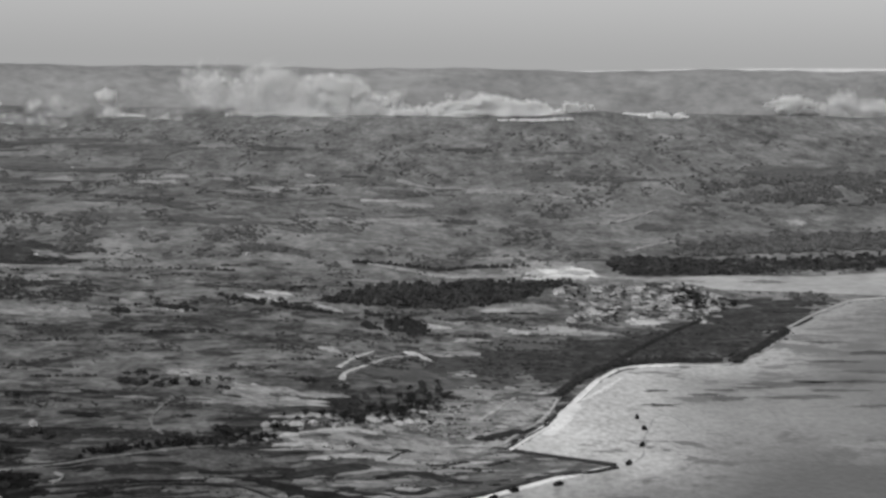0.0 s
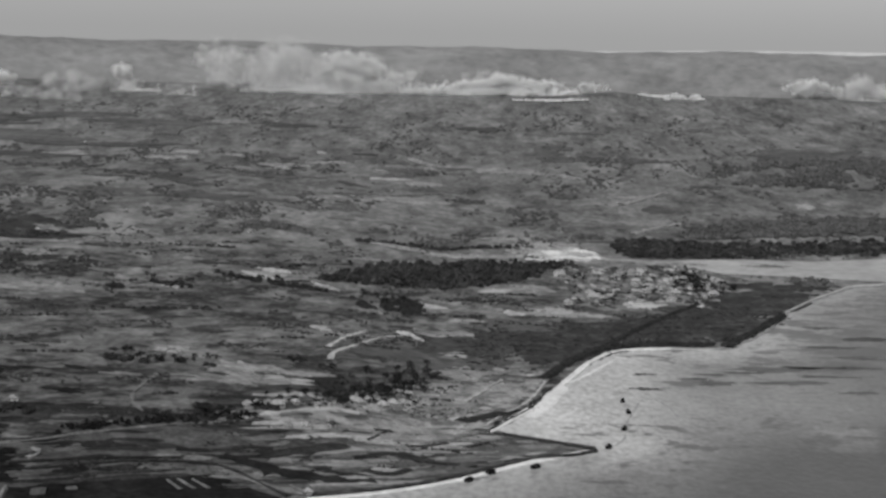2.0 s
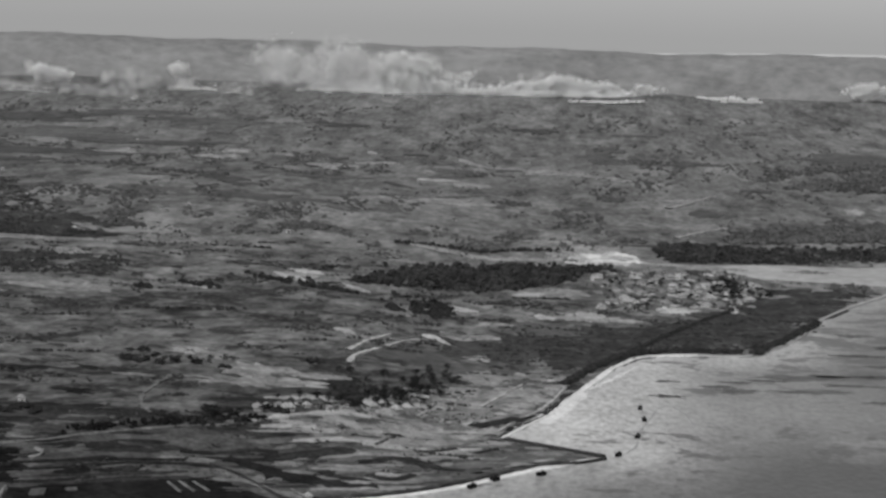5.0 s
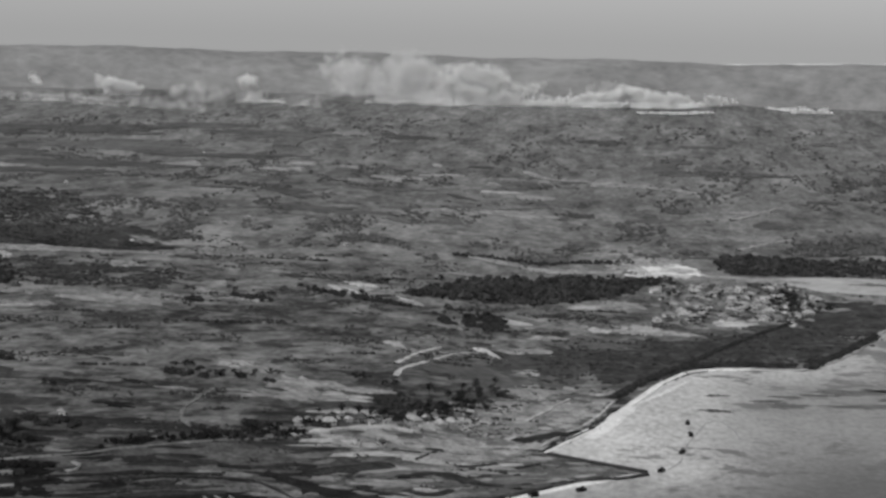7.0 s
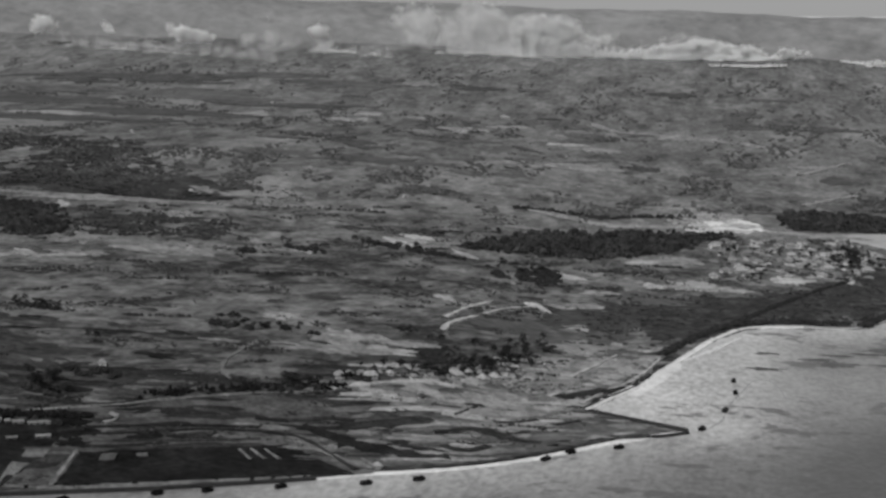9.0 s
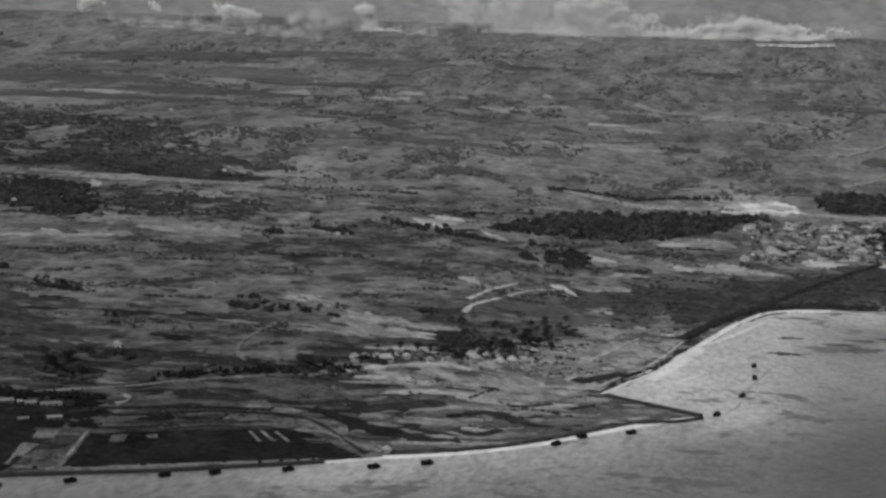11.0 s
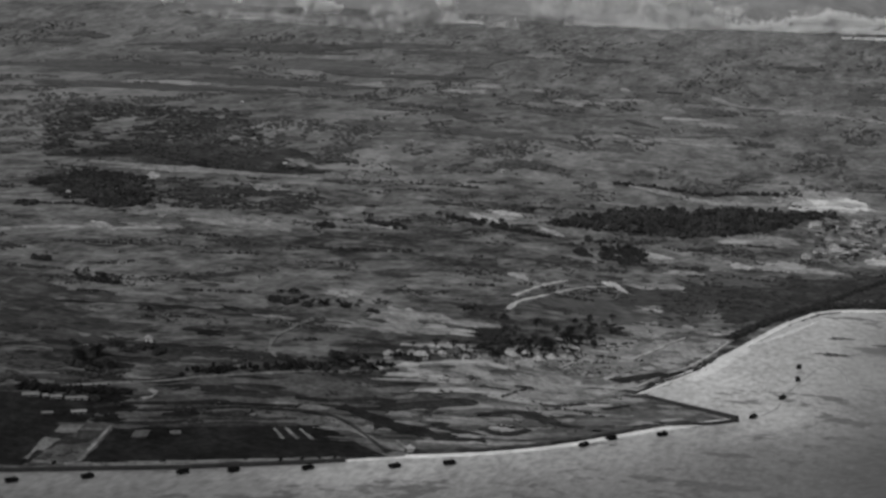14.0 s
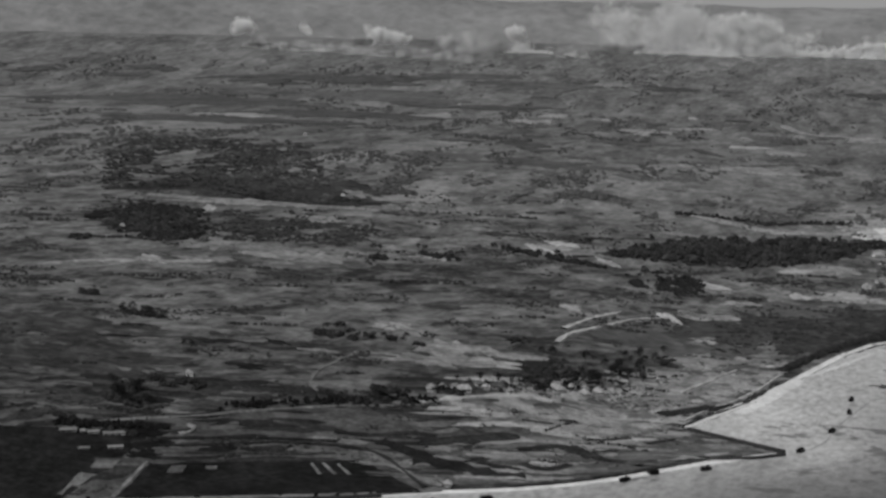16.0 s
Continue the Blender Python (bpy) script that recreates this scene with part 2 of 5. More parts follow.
M_TRACKSTEEL = material("track_steel", (0.005, 0.007, 0.01), (0.5, 4.0), rough=0.6)
M_SMOKE = material("white_smoke", (0.92, 0.95, 0.98), (0.01, 0.05), spec=0.0)
sm = M_SMOKE.node_tree                        # smoke lets light through as well as scattering it back
tr, mx = sm.nodes.new("ShaderNodeBsdfTranslucent"), sm.nodes.new("ShaderNodeMixShader")
tr.inputs["Color"].default_value = (0.95, 0.95, 0.95, 1)
mx.inputs["Fac"].default_value = 0.12
sm.links.new(sm.nodes["Principled BSDF"].outputs[0], mx.inputs[1])
sm.links.new(tr.outputs[0], mx.inputs[2])
sm.links.new(mx.outputs[0], sm.nodes["Material Output"].inputs["Surface"])
M_WEED = material("weed_bed", (0.05, 0.085, 0.13), (0.05, 0.3), random_tone=0.25)
M_FOAM = material("broken_water", (0.22, 0.3, 0.38), (0.08, 0.5))
M_SHEET = material("pale_roof_sheet", (0.12, 0.17, 0.22), (0.3, 2.0), random_tone=0.25)
M_FLAT = material("wet_sand_flat", (0.22, 0.3, 0.38), (0.01, 0.06))

# ---- the lie of the land ----
SHORE = [(-2600, 150), (-1200, 700), (-600, 950), (-400, 1025), (-280, 1075), (-180, 1118), (-116, 1153), (-63, 1187),
         (-25, 1206), (6, 1229), (33, 1256), (57, 1286), (80, 1315), (102, 1337), (124, 1357),
         (51, 1410), (67, 1459), (87, 1516), (101, 1570), (118, 1639), (142, 1737), (162, 1793), (183, 1814),
         (220, 1825), (266, 1827), (303, 1892), (336, 1978), (366, 2089), (415, 2205), (483, 2336), (530, 2363),
         (800, 2450), (1600, 2700), (4990, 3400)]


def smooth(a, b, x):
    u = np.clip((x - a) / (b - a), 0, 1)
    return u * u * (3 - 2 * u)


def shore_distance(x, y):
    """Metres inland from the water's edge, negative out at sea."""
    x, y = np.asarray(x, float), np.asarray(y, float)
    best = np.full(x.shape, 1e9)
    inside = np.zeros(x.shape, bool)
    ring = SHORE + [(4990, 9000), (-2600, 9000)]
    for (ax, ay), (bx, by) in zip(ring, ring[1:] + ring[:1]):
        crosses = ((ay > y) != (by > y)) & (x < (bx - ax) * (y - ay) / (by - ay + 1e-9) + ax)
        inside ^= crosses
    for (ax, ay), (bx, by) in zip(SHORE, SHORE[1:]):
        dx, dy = bx - ax, by - ay
        u = np.clip(((x - ax) * dx + (y - ay) * dy) / (dx * dx + dy * dy), 0, 1)
        best = np.minimum(best, np.hypot(x - ax - u * dx, y - ay - u * dy))
    return np.where(inside, best, -best)


def height(x, y):
    """Height of the ground: flats at the shore, a slope inland, hills far off."""
    x, y = np.asarray(x, float), np.asarray(y, float)
    r = np.hypot(x, y)
    far = np.minimum(2.7e-5 * np.maximum(r - 2200, 0) ** 2, 155.5)
    slope = 70 * (1 - np.exp(np.minimum(x, 0) / 350)) * smooth(10, 280, y - (1209 + 0.6 * x)) * (1 - smooth(2600, 4000, r))
    d = shore_distance(x, y)
    roll = 0.6 * np.sin(x / 37 + 1.3) * np.sin(y / 61) + 1.1 * np.sin(x / 83 + y / 140) * np.sin(y / 97 - x / 210)
    swell = 0.55 * (2.6 * np.sin(x / 71 + y / 190) * np.sin(y / 88 - x / 240) + 1.9 * np.sin(x / 33 - y / 140 + 2) * np.sin(y / 57 + x / 150)) * smooth(2600, 3100, r) * (1 - smooth(4150, 4400, r))
    ridge = 19 * np.exp(-((x - 350) / 80) ** 2 - ((y - 4490) / 60) ** 2) + 8 * np.exp(-((x - 240) / 70) ** 2 - ((y - 4490) / 40) ** 2)
    land = far + swell + ridge + slope + 1.2 * smooth(0, 8, d) + roll * smooth(20, 150, d)
    return np.where(d > 0, land, -2.5 * smooth(0, 25, -d))


def link(name, verts, faces, mat, parent=None, flat=True):
    me = bpy.data.meshes.new(name)
    if isinstance(faces, np.ndarray):          # triangles in bulk
        me.vertices.add(len(verts))
        me.vertices.foreach_set("co", np.asarray(verts, np.float32).ravel())
        me.loops.add(faces.size)
        me.loops.foreach_set("vertex_index", faces.ravel().astype(np.int32))
        me.polygons.add(len(faces))
        me.polygons.foreach_set("loop_start", np.arange(0, faces.size, 3, dtype=np.int32))
        me.update(calc_edges=True)
    else:
        me.from_pydata([tuple(v) for v in verts], [], [tuple(f) for f in faces])
    me.materials.append(mat)
    ob = new(name, me)
    if not flat:
        me.polygons.foreach_set("use_smooth", [True] * len(me.polygons))
    if parent is not None:
        ob.parent = parent
    return ob


def polar_sheet(rs, az):
    R, A = np.meshgrid(rs, az, indexing="ij")
    X, Y = R * np.sin(A), R * np.cos(A)
    n, k = len(rs), len(az)
    i = (np.arange(n - 1)[:, None] * k + np.arange(k - 1)[None]).ravel()
    faces = np.stack([i, i + 1, i + k + 1, i + k], 1)[:, ::-1]
    return X.ravel(), Y.ravel(), faces.tolist()


az = np.radians(np.concatenate([np.arange(-180, -36, 6), np.arange(-36, 24, 0.22), np.arange(24, 181, 6)]))
rs = np.concatenate([[0.01, 300, 700], np.arange(950, 1500, 4), np.arange(1500, 2600, 7), np.arange(2600, 4990, 20)])
gx, gy, gf = polar_sheet(rs, az)
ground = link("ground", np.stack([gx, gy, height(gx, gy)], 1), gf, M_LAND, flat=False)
tagged(ground, "dry scrub and farm land sloping up from the shore", "ground", kind="structure")
wx, wy, wf = polar_sheet(np.concatenate([[0.01, 400, 700], np.arange(900, 2500, 7), [2600, 3000, 3600, 4900]]),
                         np.radians(np.concatenate([np.arange(-180, -30, 6), np.arange(-30, 20, 0.3), np.arange(20, 181, 8)])))
water = link("water", np.stack([wx, wy, 0 * wx], 1), wf, M_WATER)
# side terms: deeper water, with the lens's dark edges painted in
deep = 0.12 + 0.38 * smooth(0, 120, -shore_distance(wx, wy)) + 0.3 * smooth(1440, 1270, wy - 0.25 * (wx - 100)) * smooth(-150, 140, wx) + 0.25 * smooth(-40, -140, wx) + 0.18 * smooth(-100, -220, wx) + 0.18 * smooth(130, 230, wx) * smooth(1560, 1400, wy) + 0.1 * smooth(170, 330, wx) + 0.22 * smooth(290, 400, wx)
deep *= 1 - 0.85 * np.exp(-((wx - 110) / 75) ** 2 - ((wy - 1480) / 140) ** 2)   # sand bar in the basin
deep -= 0.22 * smooth(270, 282, wx - 0.17 * (wy - 1380)) * smooth(330, 318, wx - 0.17 * (wy - 1380)) * smooth(1370, 1385, wy) * smooth(1470, 1455, wy)   # shoal
water.data.attributes.new("depth", "FLOAT", "POINT").data.foreach_set("value", np.clip(deep, 0, 1).astype(np.float32))
weed = 0.5 * smooth(-20, -60, shore_distance(wx, wy)) * smooth(1560, 1440, wy) + 0.4 * smooth(250, 330, wx) * smooth(1690, 1760, wy) * smooth(-8, -30, shore_distance(wx, wy)) + 0.3 * smooth(130, 200, wx) * smooth(1590, 1640, wy)
for x, y, a, b in ((302, 1725, 48, 14), (305, 1657, 30, 12), (239, 1647, 17, 14), (180, 1610, 14, 7), (242, 1682, 15, 6), (375, 1743, 23, 12), (355, 1618, 14, 8), (150, 1643, 30, 5),
                   (183, 1681, 8, 8), (224, 1655, 15, 8), (220, 1624, 18, 8), (360, 1960, 40, 20), (400, 1850, 40, 18)):
    weed += 0.9 * np.exp(-(np.abs(wx - x) / a) ** 3 - (np.abs(wy - y - 0.12 * (wx - x)) / b) ** 2)
water.data.attributes.new("weed", "FLOAT", "POINT").data.foreach_set("value", np.clip(weed, 0, 1).astype(np.float32))
tagged(water, "pale shallow sea over a sandy reef flat", "water", kind="structure")

# hills along the skyline, their haze painted into the surface grey
haz = np.radians(np.arange(-60, 60.1, 0.25))
hr = np.linspace(4600, 4945, 24)
hx, hy, hf = polar_sheet(hr, haz)
deg = np.degrees(np.arctan2(hx, hy))
up = smooth(4600, 4945, np.hypot(hx, hy)) ** 0.8
top = 252 + 9 * smooth(3, 13, deg) + 2.5 * np.sin(deg * 0.9 + 1) + 1.2 * np.sin(deg * 2.7) + 0.6 * np.sin(deg * 7.1)
fold = 5 * np.sin(deg * 1.9 + hr.repeat(len(haz)) / 40) * np.sin(np.pi * up)
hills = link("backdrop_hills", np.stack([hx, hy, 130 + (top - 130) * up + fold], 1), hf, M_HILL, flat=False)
tagged(hills, "pale hazy hills along the horizon", "hills", kind="structure")

sr, sa = np.array([4955.0, 4962.0]), np.radians(np.arange(2.5, 40, 0.5))
sx, sy, sf = polar_sheet(sr, sa)
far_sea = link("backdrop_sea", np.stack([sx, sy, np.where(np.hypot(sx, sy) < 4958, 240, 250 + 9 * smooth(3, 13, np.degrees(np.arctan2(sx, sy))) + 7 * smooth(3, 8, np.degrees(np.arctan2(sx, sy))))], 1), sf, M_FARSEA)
tagged(far_sea, "bright strip of distant sea beyond the hills", "sea", kind="structure")

# ---- helpers for things ----


def part(name, bm, mat, parent=None, label=""):
    me = bpy.data.meshes.new(name)
    bm.to_mesh(me)
    bm.free()
    me.materials.append(mat)
    ob = new(name, me)
    if parent is not None:
        ob.parent = parent
    if label:
        ob["label"] = label
    return ob


def thing(name, label, category, group=""):
    return tagged(new(name), label, category, group)


def box(bm, x0, x1, y0, y1, z0, z1, taper=0.0):
    t = taper
    v = [bm.verts.new(p) for p in ((x0, y0, z0), (x1, y0, z0), (x1, y1, z0), (x0, y1, z0),
                                   (x0 + t, y0 + t, z1), (x1 - t, y0 + t, z1), (x1 - t, y1 - t, z1), (x0 + t, y1 - t, z1))]
    for f in ((3, 2, 1, 0), (4, 5, 6, 7), (0, 1, 5, 4), (1, 2, 6, 5), (2, 3, 7, 6), (3, 0, 4, 7)):
        bm.faces.new([v[i] for i in f])


def lift(x, y):
    """How far laid-on surfaces stand proud of the ground, so that they clear its facets."""
    return 0.15 + 0.5 * smooth(1400, 2600, np.hypot(x, y)) + 1.2 * smooth(2500, 3800, np.hypot(x, y))


def strip(name, pts, width, mat, parent=ground, label="", ragged=0.4, proud=0.45, least=-9.0):
    """A band of that width laid on the ground along a smooth line through pts."""
    p = np.array(pts, float)
    seg = np.r_[0, np.cumsum(np.hypot(*np.diff(p, axis=0).T))]
    s = np.linspace(0, seg[-1], max(4, int(seg[-1] / 6)))
    x, y = np.interp(s, seg, p[:, 0]), np.interp(s, seg, p[:, 1])
    for _ in range(3):
        x[1:-1], y[1:-1] = (x[:-2] + 2 * x[1:-1] + x[2:]) / 4, (y[:-2] + 2 * y[1:-1] + y[2:]) / 4
    tx, ty = np.gradient(x), np.gradient(y)
    n = np.hypot(tx, ty)
    rng = np.random.default_rng(int(abs(p[0, 0]) * 7 + abs(p[0, 1])))
    w = width * (1 + ragged * rng.standard_normal(len(x))).clip(0.35, 1.8)
    verts, faces = [], []
    cuts = (-0.5, -0.42, 0, 0.42, 0.5) if width < 9 else (-0.5, -0.45, -0.36, -0.27, -0.18, -0.09, 0, 0.09, 0.18, 0.27, 0.36, 0.45, 0.5)
    for off in cuts:
        vx, vy = x - ty / n * w * off, y + tx / n * w * off
        z = np.maximum(height(vx, vy) + lift(vx, vy) + proud, least) if abs(off) < 0.5 else np.maximum(height(vx, vy) - 0.3, least - 0.3)
        verts += list(zip(vx, vy, z))
    m = len(x)
    for k in range(len(cuts) - 1):
        for i in range(m - 1):
            a = k * m + i
            faces.append((a, a + 1, a + m + 1, a + m))
    ob = link(name, verts, faces, mat, parent)
    if label:
        ob["label"] = label
    return ob


def patch(name, cx, cy, a, b, mat, parent=ground, label="", seed=0, base=None, proud=0.0):
    """An uneven patch laid on the ground: a wide, b deep either way from its middle."""
    rng = np.random.default_rng(seed + int(abs(cx) * 13 + abs(cy)))
    n = 44
    th = np.linspace(0, 2 * np.pi, n, endpoint=False)
    edge = 1 + sum(rng.uniform(-0.28, 0.28) * np.sin(k * th + rng.uniform(0, 6.3)) for k in (2, 3, 5)) + sum(rng.uniform(-0.2, 0.2) * np.sin(k * th + rng.uniform(0, 6.3)) for k in (7, 11, 15, 19))
    edge = np.maximum(edge, 0.22)
    k = math.hypot(cx, cy) / 290               # lies along the contour of the slope
    zx, zy = (ground_z(cx + 15, cy) - ground_z(cx - 15, cy)) / 30, (ground_z(cx, cy + 15) - ground_z(cx, cy - 15)) / 30
    view = -math.atan(max(-0.8, min(0.8, -k * zx / (1 + k * max(zy, 0))))) - 0.08
    verts, faces = [(cx, cy, 0)], []
    rings = (0.35, 0.7, 0.97, 1.0) if max(a, b) < 18 else (0.12, 0.24, 0.36, 0.48, 0.6, 0.72, 0.84, 0.97, 1.0)
    for f in rings:
        u, v = a * f * edge * np.cos(th), b * f * edge * np.sin(th)
        verts += list(zip(cx + u * np.cos(view) + v * np.sin(view), cy - u * np.sin(view) + v * np.cos(view), np.full(n, f)))
    verts = np.array(verts, float)
    low = verts[:, 2] == 1.0
    if base is None:
        verts[:, 2] = height(verts[:, 0], verts[:, 1]) + np.where(low, -0.3, lift(verts[:, 0], verts[:, 1]) + proud)
    else:
        verts[:, 2] = np.where(low, base - 0.3, base)
    faces = [(0, 1 + i, 1 + (i + 1) % n) for i in range(n)]
    for k in range(len(rings) - 1):
        for i in range(n):
            p, q = 1 + k * n + i, 1 + k * n + (i + 1) % n
            faces.append((p, p + n, q + n, q))
    ob = link(name, verts, faces, mat, parent)
    if label:
        ob["label"] = label
    return ob


def ground_z(x, y):
    return float(height(x, y))


def inside(poly, x, y):
    hit = np.zeros(np.shape(x), bool)
    for (ax, ay), (bx, by) in zip(poly, poly[1:] + poly[:1]):
        hit ^= ((ay > y) != (by > y)) & (x < (bx - ax) * (y - ay) / (by - ay + 1e-9) + ax)
    return hit


def area(name, poly, mat, step=6.0, parent=ground, label="", extra=0.0):
    """A plot of land with straight-ish sides, laid on the ground as a fine grid of its own cells."""
    p = np.array(poly, float)
    c = p.mean(0)
    rings = max(3, int(np.max(np.hypot(*(p - c).T)) / step / 1.5))
    q = []
    for (ax, ay), (bx, by) in zip(poly, poly[1:] + poly[:1]):
        k = max(2, int(math.hypot(bx - ax, by - ay) / step))
        q += [(ax + (bx - ax) * i / k, ay + (by - ay) * i / k) for i in range(k)]
    q = np.array(q)
    rng = np.random.default_rng(len(q))
    q += rng.normal(0, step * 0.12, q.shape)
    n = len(q)
    verts = [np.array([[c[0], c[1]]])] + [c + (q - c) * f for f in np.linspace(0, 1, rings + 1)[1:]] + [c + (q - c) * 1.004]
    v = np.concatenate(verts)
    z = height(v[:, 0], v[:, 1]) + lift(v[:, 0], v[:, 1]) + extra
    z[-n:] -= 0.8 + extra
    faces = [(0, 1 + i, 1 + (i + 1) % n) for i in range(n)]
    for k in range(rings):
        for i in range(n):
            a, b = 1 + k * n + i, 1 + k * n + (i + 1) % n
            faces.append((a, a + n, b + n, b))
    ob = link(name, np.c_[v, z], faces, mat, parent)
    if label:
        ob["label"] = label
    return ob


# ---- ground cover: woods' floors, scrub, fields ----
COPSE = [(-118, 2090), (-105, 2180), (-66, 2310), (26, 2440), (116, 2455), (168, 2470), (150, 2430), (119, 2395), (115, 2345), (62, 2250), (13, 2228), (-42, 2185)]
EAST_WOOD = [(222, 2661), (255, 2735), (361, 2707), (477, 2714), (617, 2762), (720, 2790), (700, 2690), (593, 2650), (461, 2620), (363, 2557), (238, 2547)]
NORTH_WOOD = [(318, 2807), (396, 2917), (522, 2974), (673, 3016), (800, 3050), (790, 2880), (635, 2841), (492, 2799), (368, 2767)]
FAR_WOOD = [(418, 3377), (483, 3600), (593, 3660), (793, 3760), (930, 3740), (900, 3420), (697, 3350), (544, 3390)]
WEST_WOOD = [(-622, 1959), (-608, 2000), (-552, 2030), (-518, 1950), (-477, 1866), (-481, 1778), (-507, 1781), (-549, 1836)]
SLOPE_WOOD = [(-539, 2022), (-500, 2060), (-417, 2070), (-352, 2050), (-335, 1894), (-401, 1851), (-443, 1841)]
FOREST = [(-693, 2098), (-624, 2172), (-572, 2167), (-514, 2125), (-443, 2137), (-395, 2183), (-449, 2215), (-488, 2260), (-535, 2389), (-586, 2532), (-676, 2717), (-789, 2734), (-895, 2582)]
SHORE_SCRUB = [(23, 1950), (177, 1995), (273, 2037), (323, 2177), (437, 2326), (360, 2066), (268, 1838), (185, 1845), (106, 1665), (25, 1656)]
DARK_FIELD = [(-239, 1161), (-124, 1226), (-74, 1182), (-237, 1105)]
WEST_FIELD = [(-324, 1168), (-255, 1204), (-256, 1158), (-265, 1087), (-330, 1062), (-420, 1120)]
for poly in (COPSE, EAST_WOOD, NORTH_WOOD):
    area("wood_floor", poly, M_FOREST if poly is NORTH_WOOD else M_REED, 14)
for x, y, a, b in ((300, 2070, 60, 90), (230, 1950, 85, 80), (150, 1905, 80, 60), (135, 1790, 45, 60), (80, 1835, 55, 80), (345, 2180, 60, 70), (385, 2255, 34, 50), (425, 2310, 26, 40), (365, 2300, 30, 40)):
    patch("scrub", x, y, a, b, M_REED)
for x, y, a, b in ((-508, 1990, 34, 28), (-455, 1965, 34, 30), (-405, 2000, 30, 26), (-430, 1905, 30, 20), (-362, 1950, 20, 26)):
    patch("wood_floor", x, y, a, b, M_FOREST)
area("wet_field", DARK_FIELD, M_WET, extra=0.12, label="dark wet paddy field behind the sea wall")
area("wet_field", WEST_FIELD, M_WET, extra=0.12, label="dark wet paddy field behind the sea wall")

for x, y, a, b in ((-252, 1184, 12, 9), (-256, 1198, 10, 6), (-246, 1170, 9, 6), (-243, 1190, 7, 5)):
    patch("wet_plot", x, y, a, b, M_WET, proud=0.5)
NEAR_PLAIN = [(-430, 1030), (-280, 1092), (-116, 1167), (-60, 1200), (-75, 1290), (-137, 1318), (-163, 1299), (-223, 1246), (-256, 1217), (-300, 1186), (-430, 1140)]
area("farm_land", NEAR_PLAIN, M_CROP, 8)
area("farm_land", [(-58, 1206), (-25, 1219), (0, 1240), (28, 1268), (62, 1310), (98, 1346), (50, 1388), (0, 1352), (-40, 1335), (-72, 1296)], M_FIELD, 8)
# strips of crop between the shore and the coast road
rng = np.random.default_rng(5)
along, inland = np.array((0.89, 0.456)), np.array((-0.456, 0.89))
start = np.array((-290.0, 1085.0))
fields = 0


def plain_point(u, v):
    """A point of the near plain, u along the shore and v inland, in rows that wind a little."""
    w = v + 9 * math.sin(u / 70 + v / 55) + 4 * math.sin(u / 23 + v / 31)
    return tuple(start + along * (u + 0.7 * v + 5 * math.sin(v / 17)) + inland * w)


v = 12.0
while v < 170:
    depth = rng.uniform(3.5, 9.0)
    u = -90 + rng.uniform(0, 30)
    while u < 420:
        length = rng.uniform(14, 62)
        ends = [u + (length - 1.0) * f for f in (0, 0.34, 0.67, 1)]
        corners = [plain_point(q, v) for q in ends] + [plain_point(q, v + depth - 0.8) for q in ends[::-1]]
        mx, my = np.mean(corners, axis=0)
        xs, ys = np.array(corners).T
        pale = mx > -75 and my > 1330
        if (not pale or rng.random() < 0.4) and (shore_distance(xs, ys).min() > 7 and not inside(DARK_FIELD, mx, my) and not inside(WEST_FIELD, mx, my)
                and my < 1400 and rng.random() < 0.62 and fields < 295):
            area("field", corners, (M_PADDY, M_FIELD if u > 110 + 30 * rng.random() else M_CROP, M_STUBBLE)[int(np.searchsorted((0.55 - 0.42 * smooth(60, 190, u), 0.998 - 0.12 * smooth(100, 200, u)), rng.random()))], 9.0, extra=rng.uniform(0.05, 0.3))
            fields += 1
        u += length
    v += depth

# dark wet bands that wind between the fields
for w, pts in ((13, [(-101, 1274), (-86, 1285), (-70, 1296), (-60, 1312), (-47, 1321)]), (11, [(-124, 1261), (-108, 1256), (-92, 1250), (-77, 1238), (-62, 1234)]),
               (16, [(-97, 1241), (-82, 1246), (-64, 1239), (-43, 1232), (-25, 1239)]), (10, [(-57, 1254), (-44, 1251), (-28, 1243)]),
               (7, [(-32, 1264), (-26, 1256), (-16, 1252), (-7, 1264), (-4, 1275)]), (7, [(-42, 1293), (-27, 1307), (-13, 1322), (-1, 1315), (9, 1295), (29, 1293)]),
               (14, [(-14, 1318), (-4, 1311), (8, 1299)]), (6, [(-5, 1345), (9, 1352), (20, 1363)]), (4, [(-53, 1359), (-40, 1361), (-33, 1366)]), (5, [(-32, 1379), (-20, 1385)]),
               (5, [(-134, 1267), (-120, 1275), (-110, 1289), (-94, 1288)]), (6, [(-154, 1260), (-143, 1259), (-134, 1266)]),
               (3, [(-149, 1239), (-129, 1246), (-114, 1239), (-91, 1212), (-75, 1190)]), (3, [(-246, 1194), (-207, 1217), (-149, 1246)]),
               (2.5, [(-243, 1185), (-209, 1204), (-180, 1226), (-147, 1239)]), (2.5, [(-225, 1183), (-162, 1215), (-143, 1227)]), (3, [(-221, 1172), (-140, 1216)]),
               (3.5, [(-260, 1180), (-248, 1190)]), (9, [(-211, 1238), (-201, 1243), (-191, 1249)]), (14, [(28, 1441), (46, 1460), (62, 1480)]), (5, [(58, 1474), (74, 1494)])):
    strip("wet_band", pts, w, M_PADDY, proud=0.85, ragged=0.25)
strip("bare_patch", [(-238, 1205), (-231, 1208), (-228, 1215), (-230, 1221), (-233, 1224), (-238, 1220)], 2.6, M_PALE, proud=0.9)
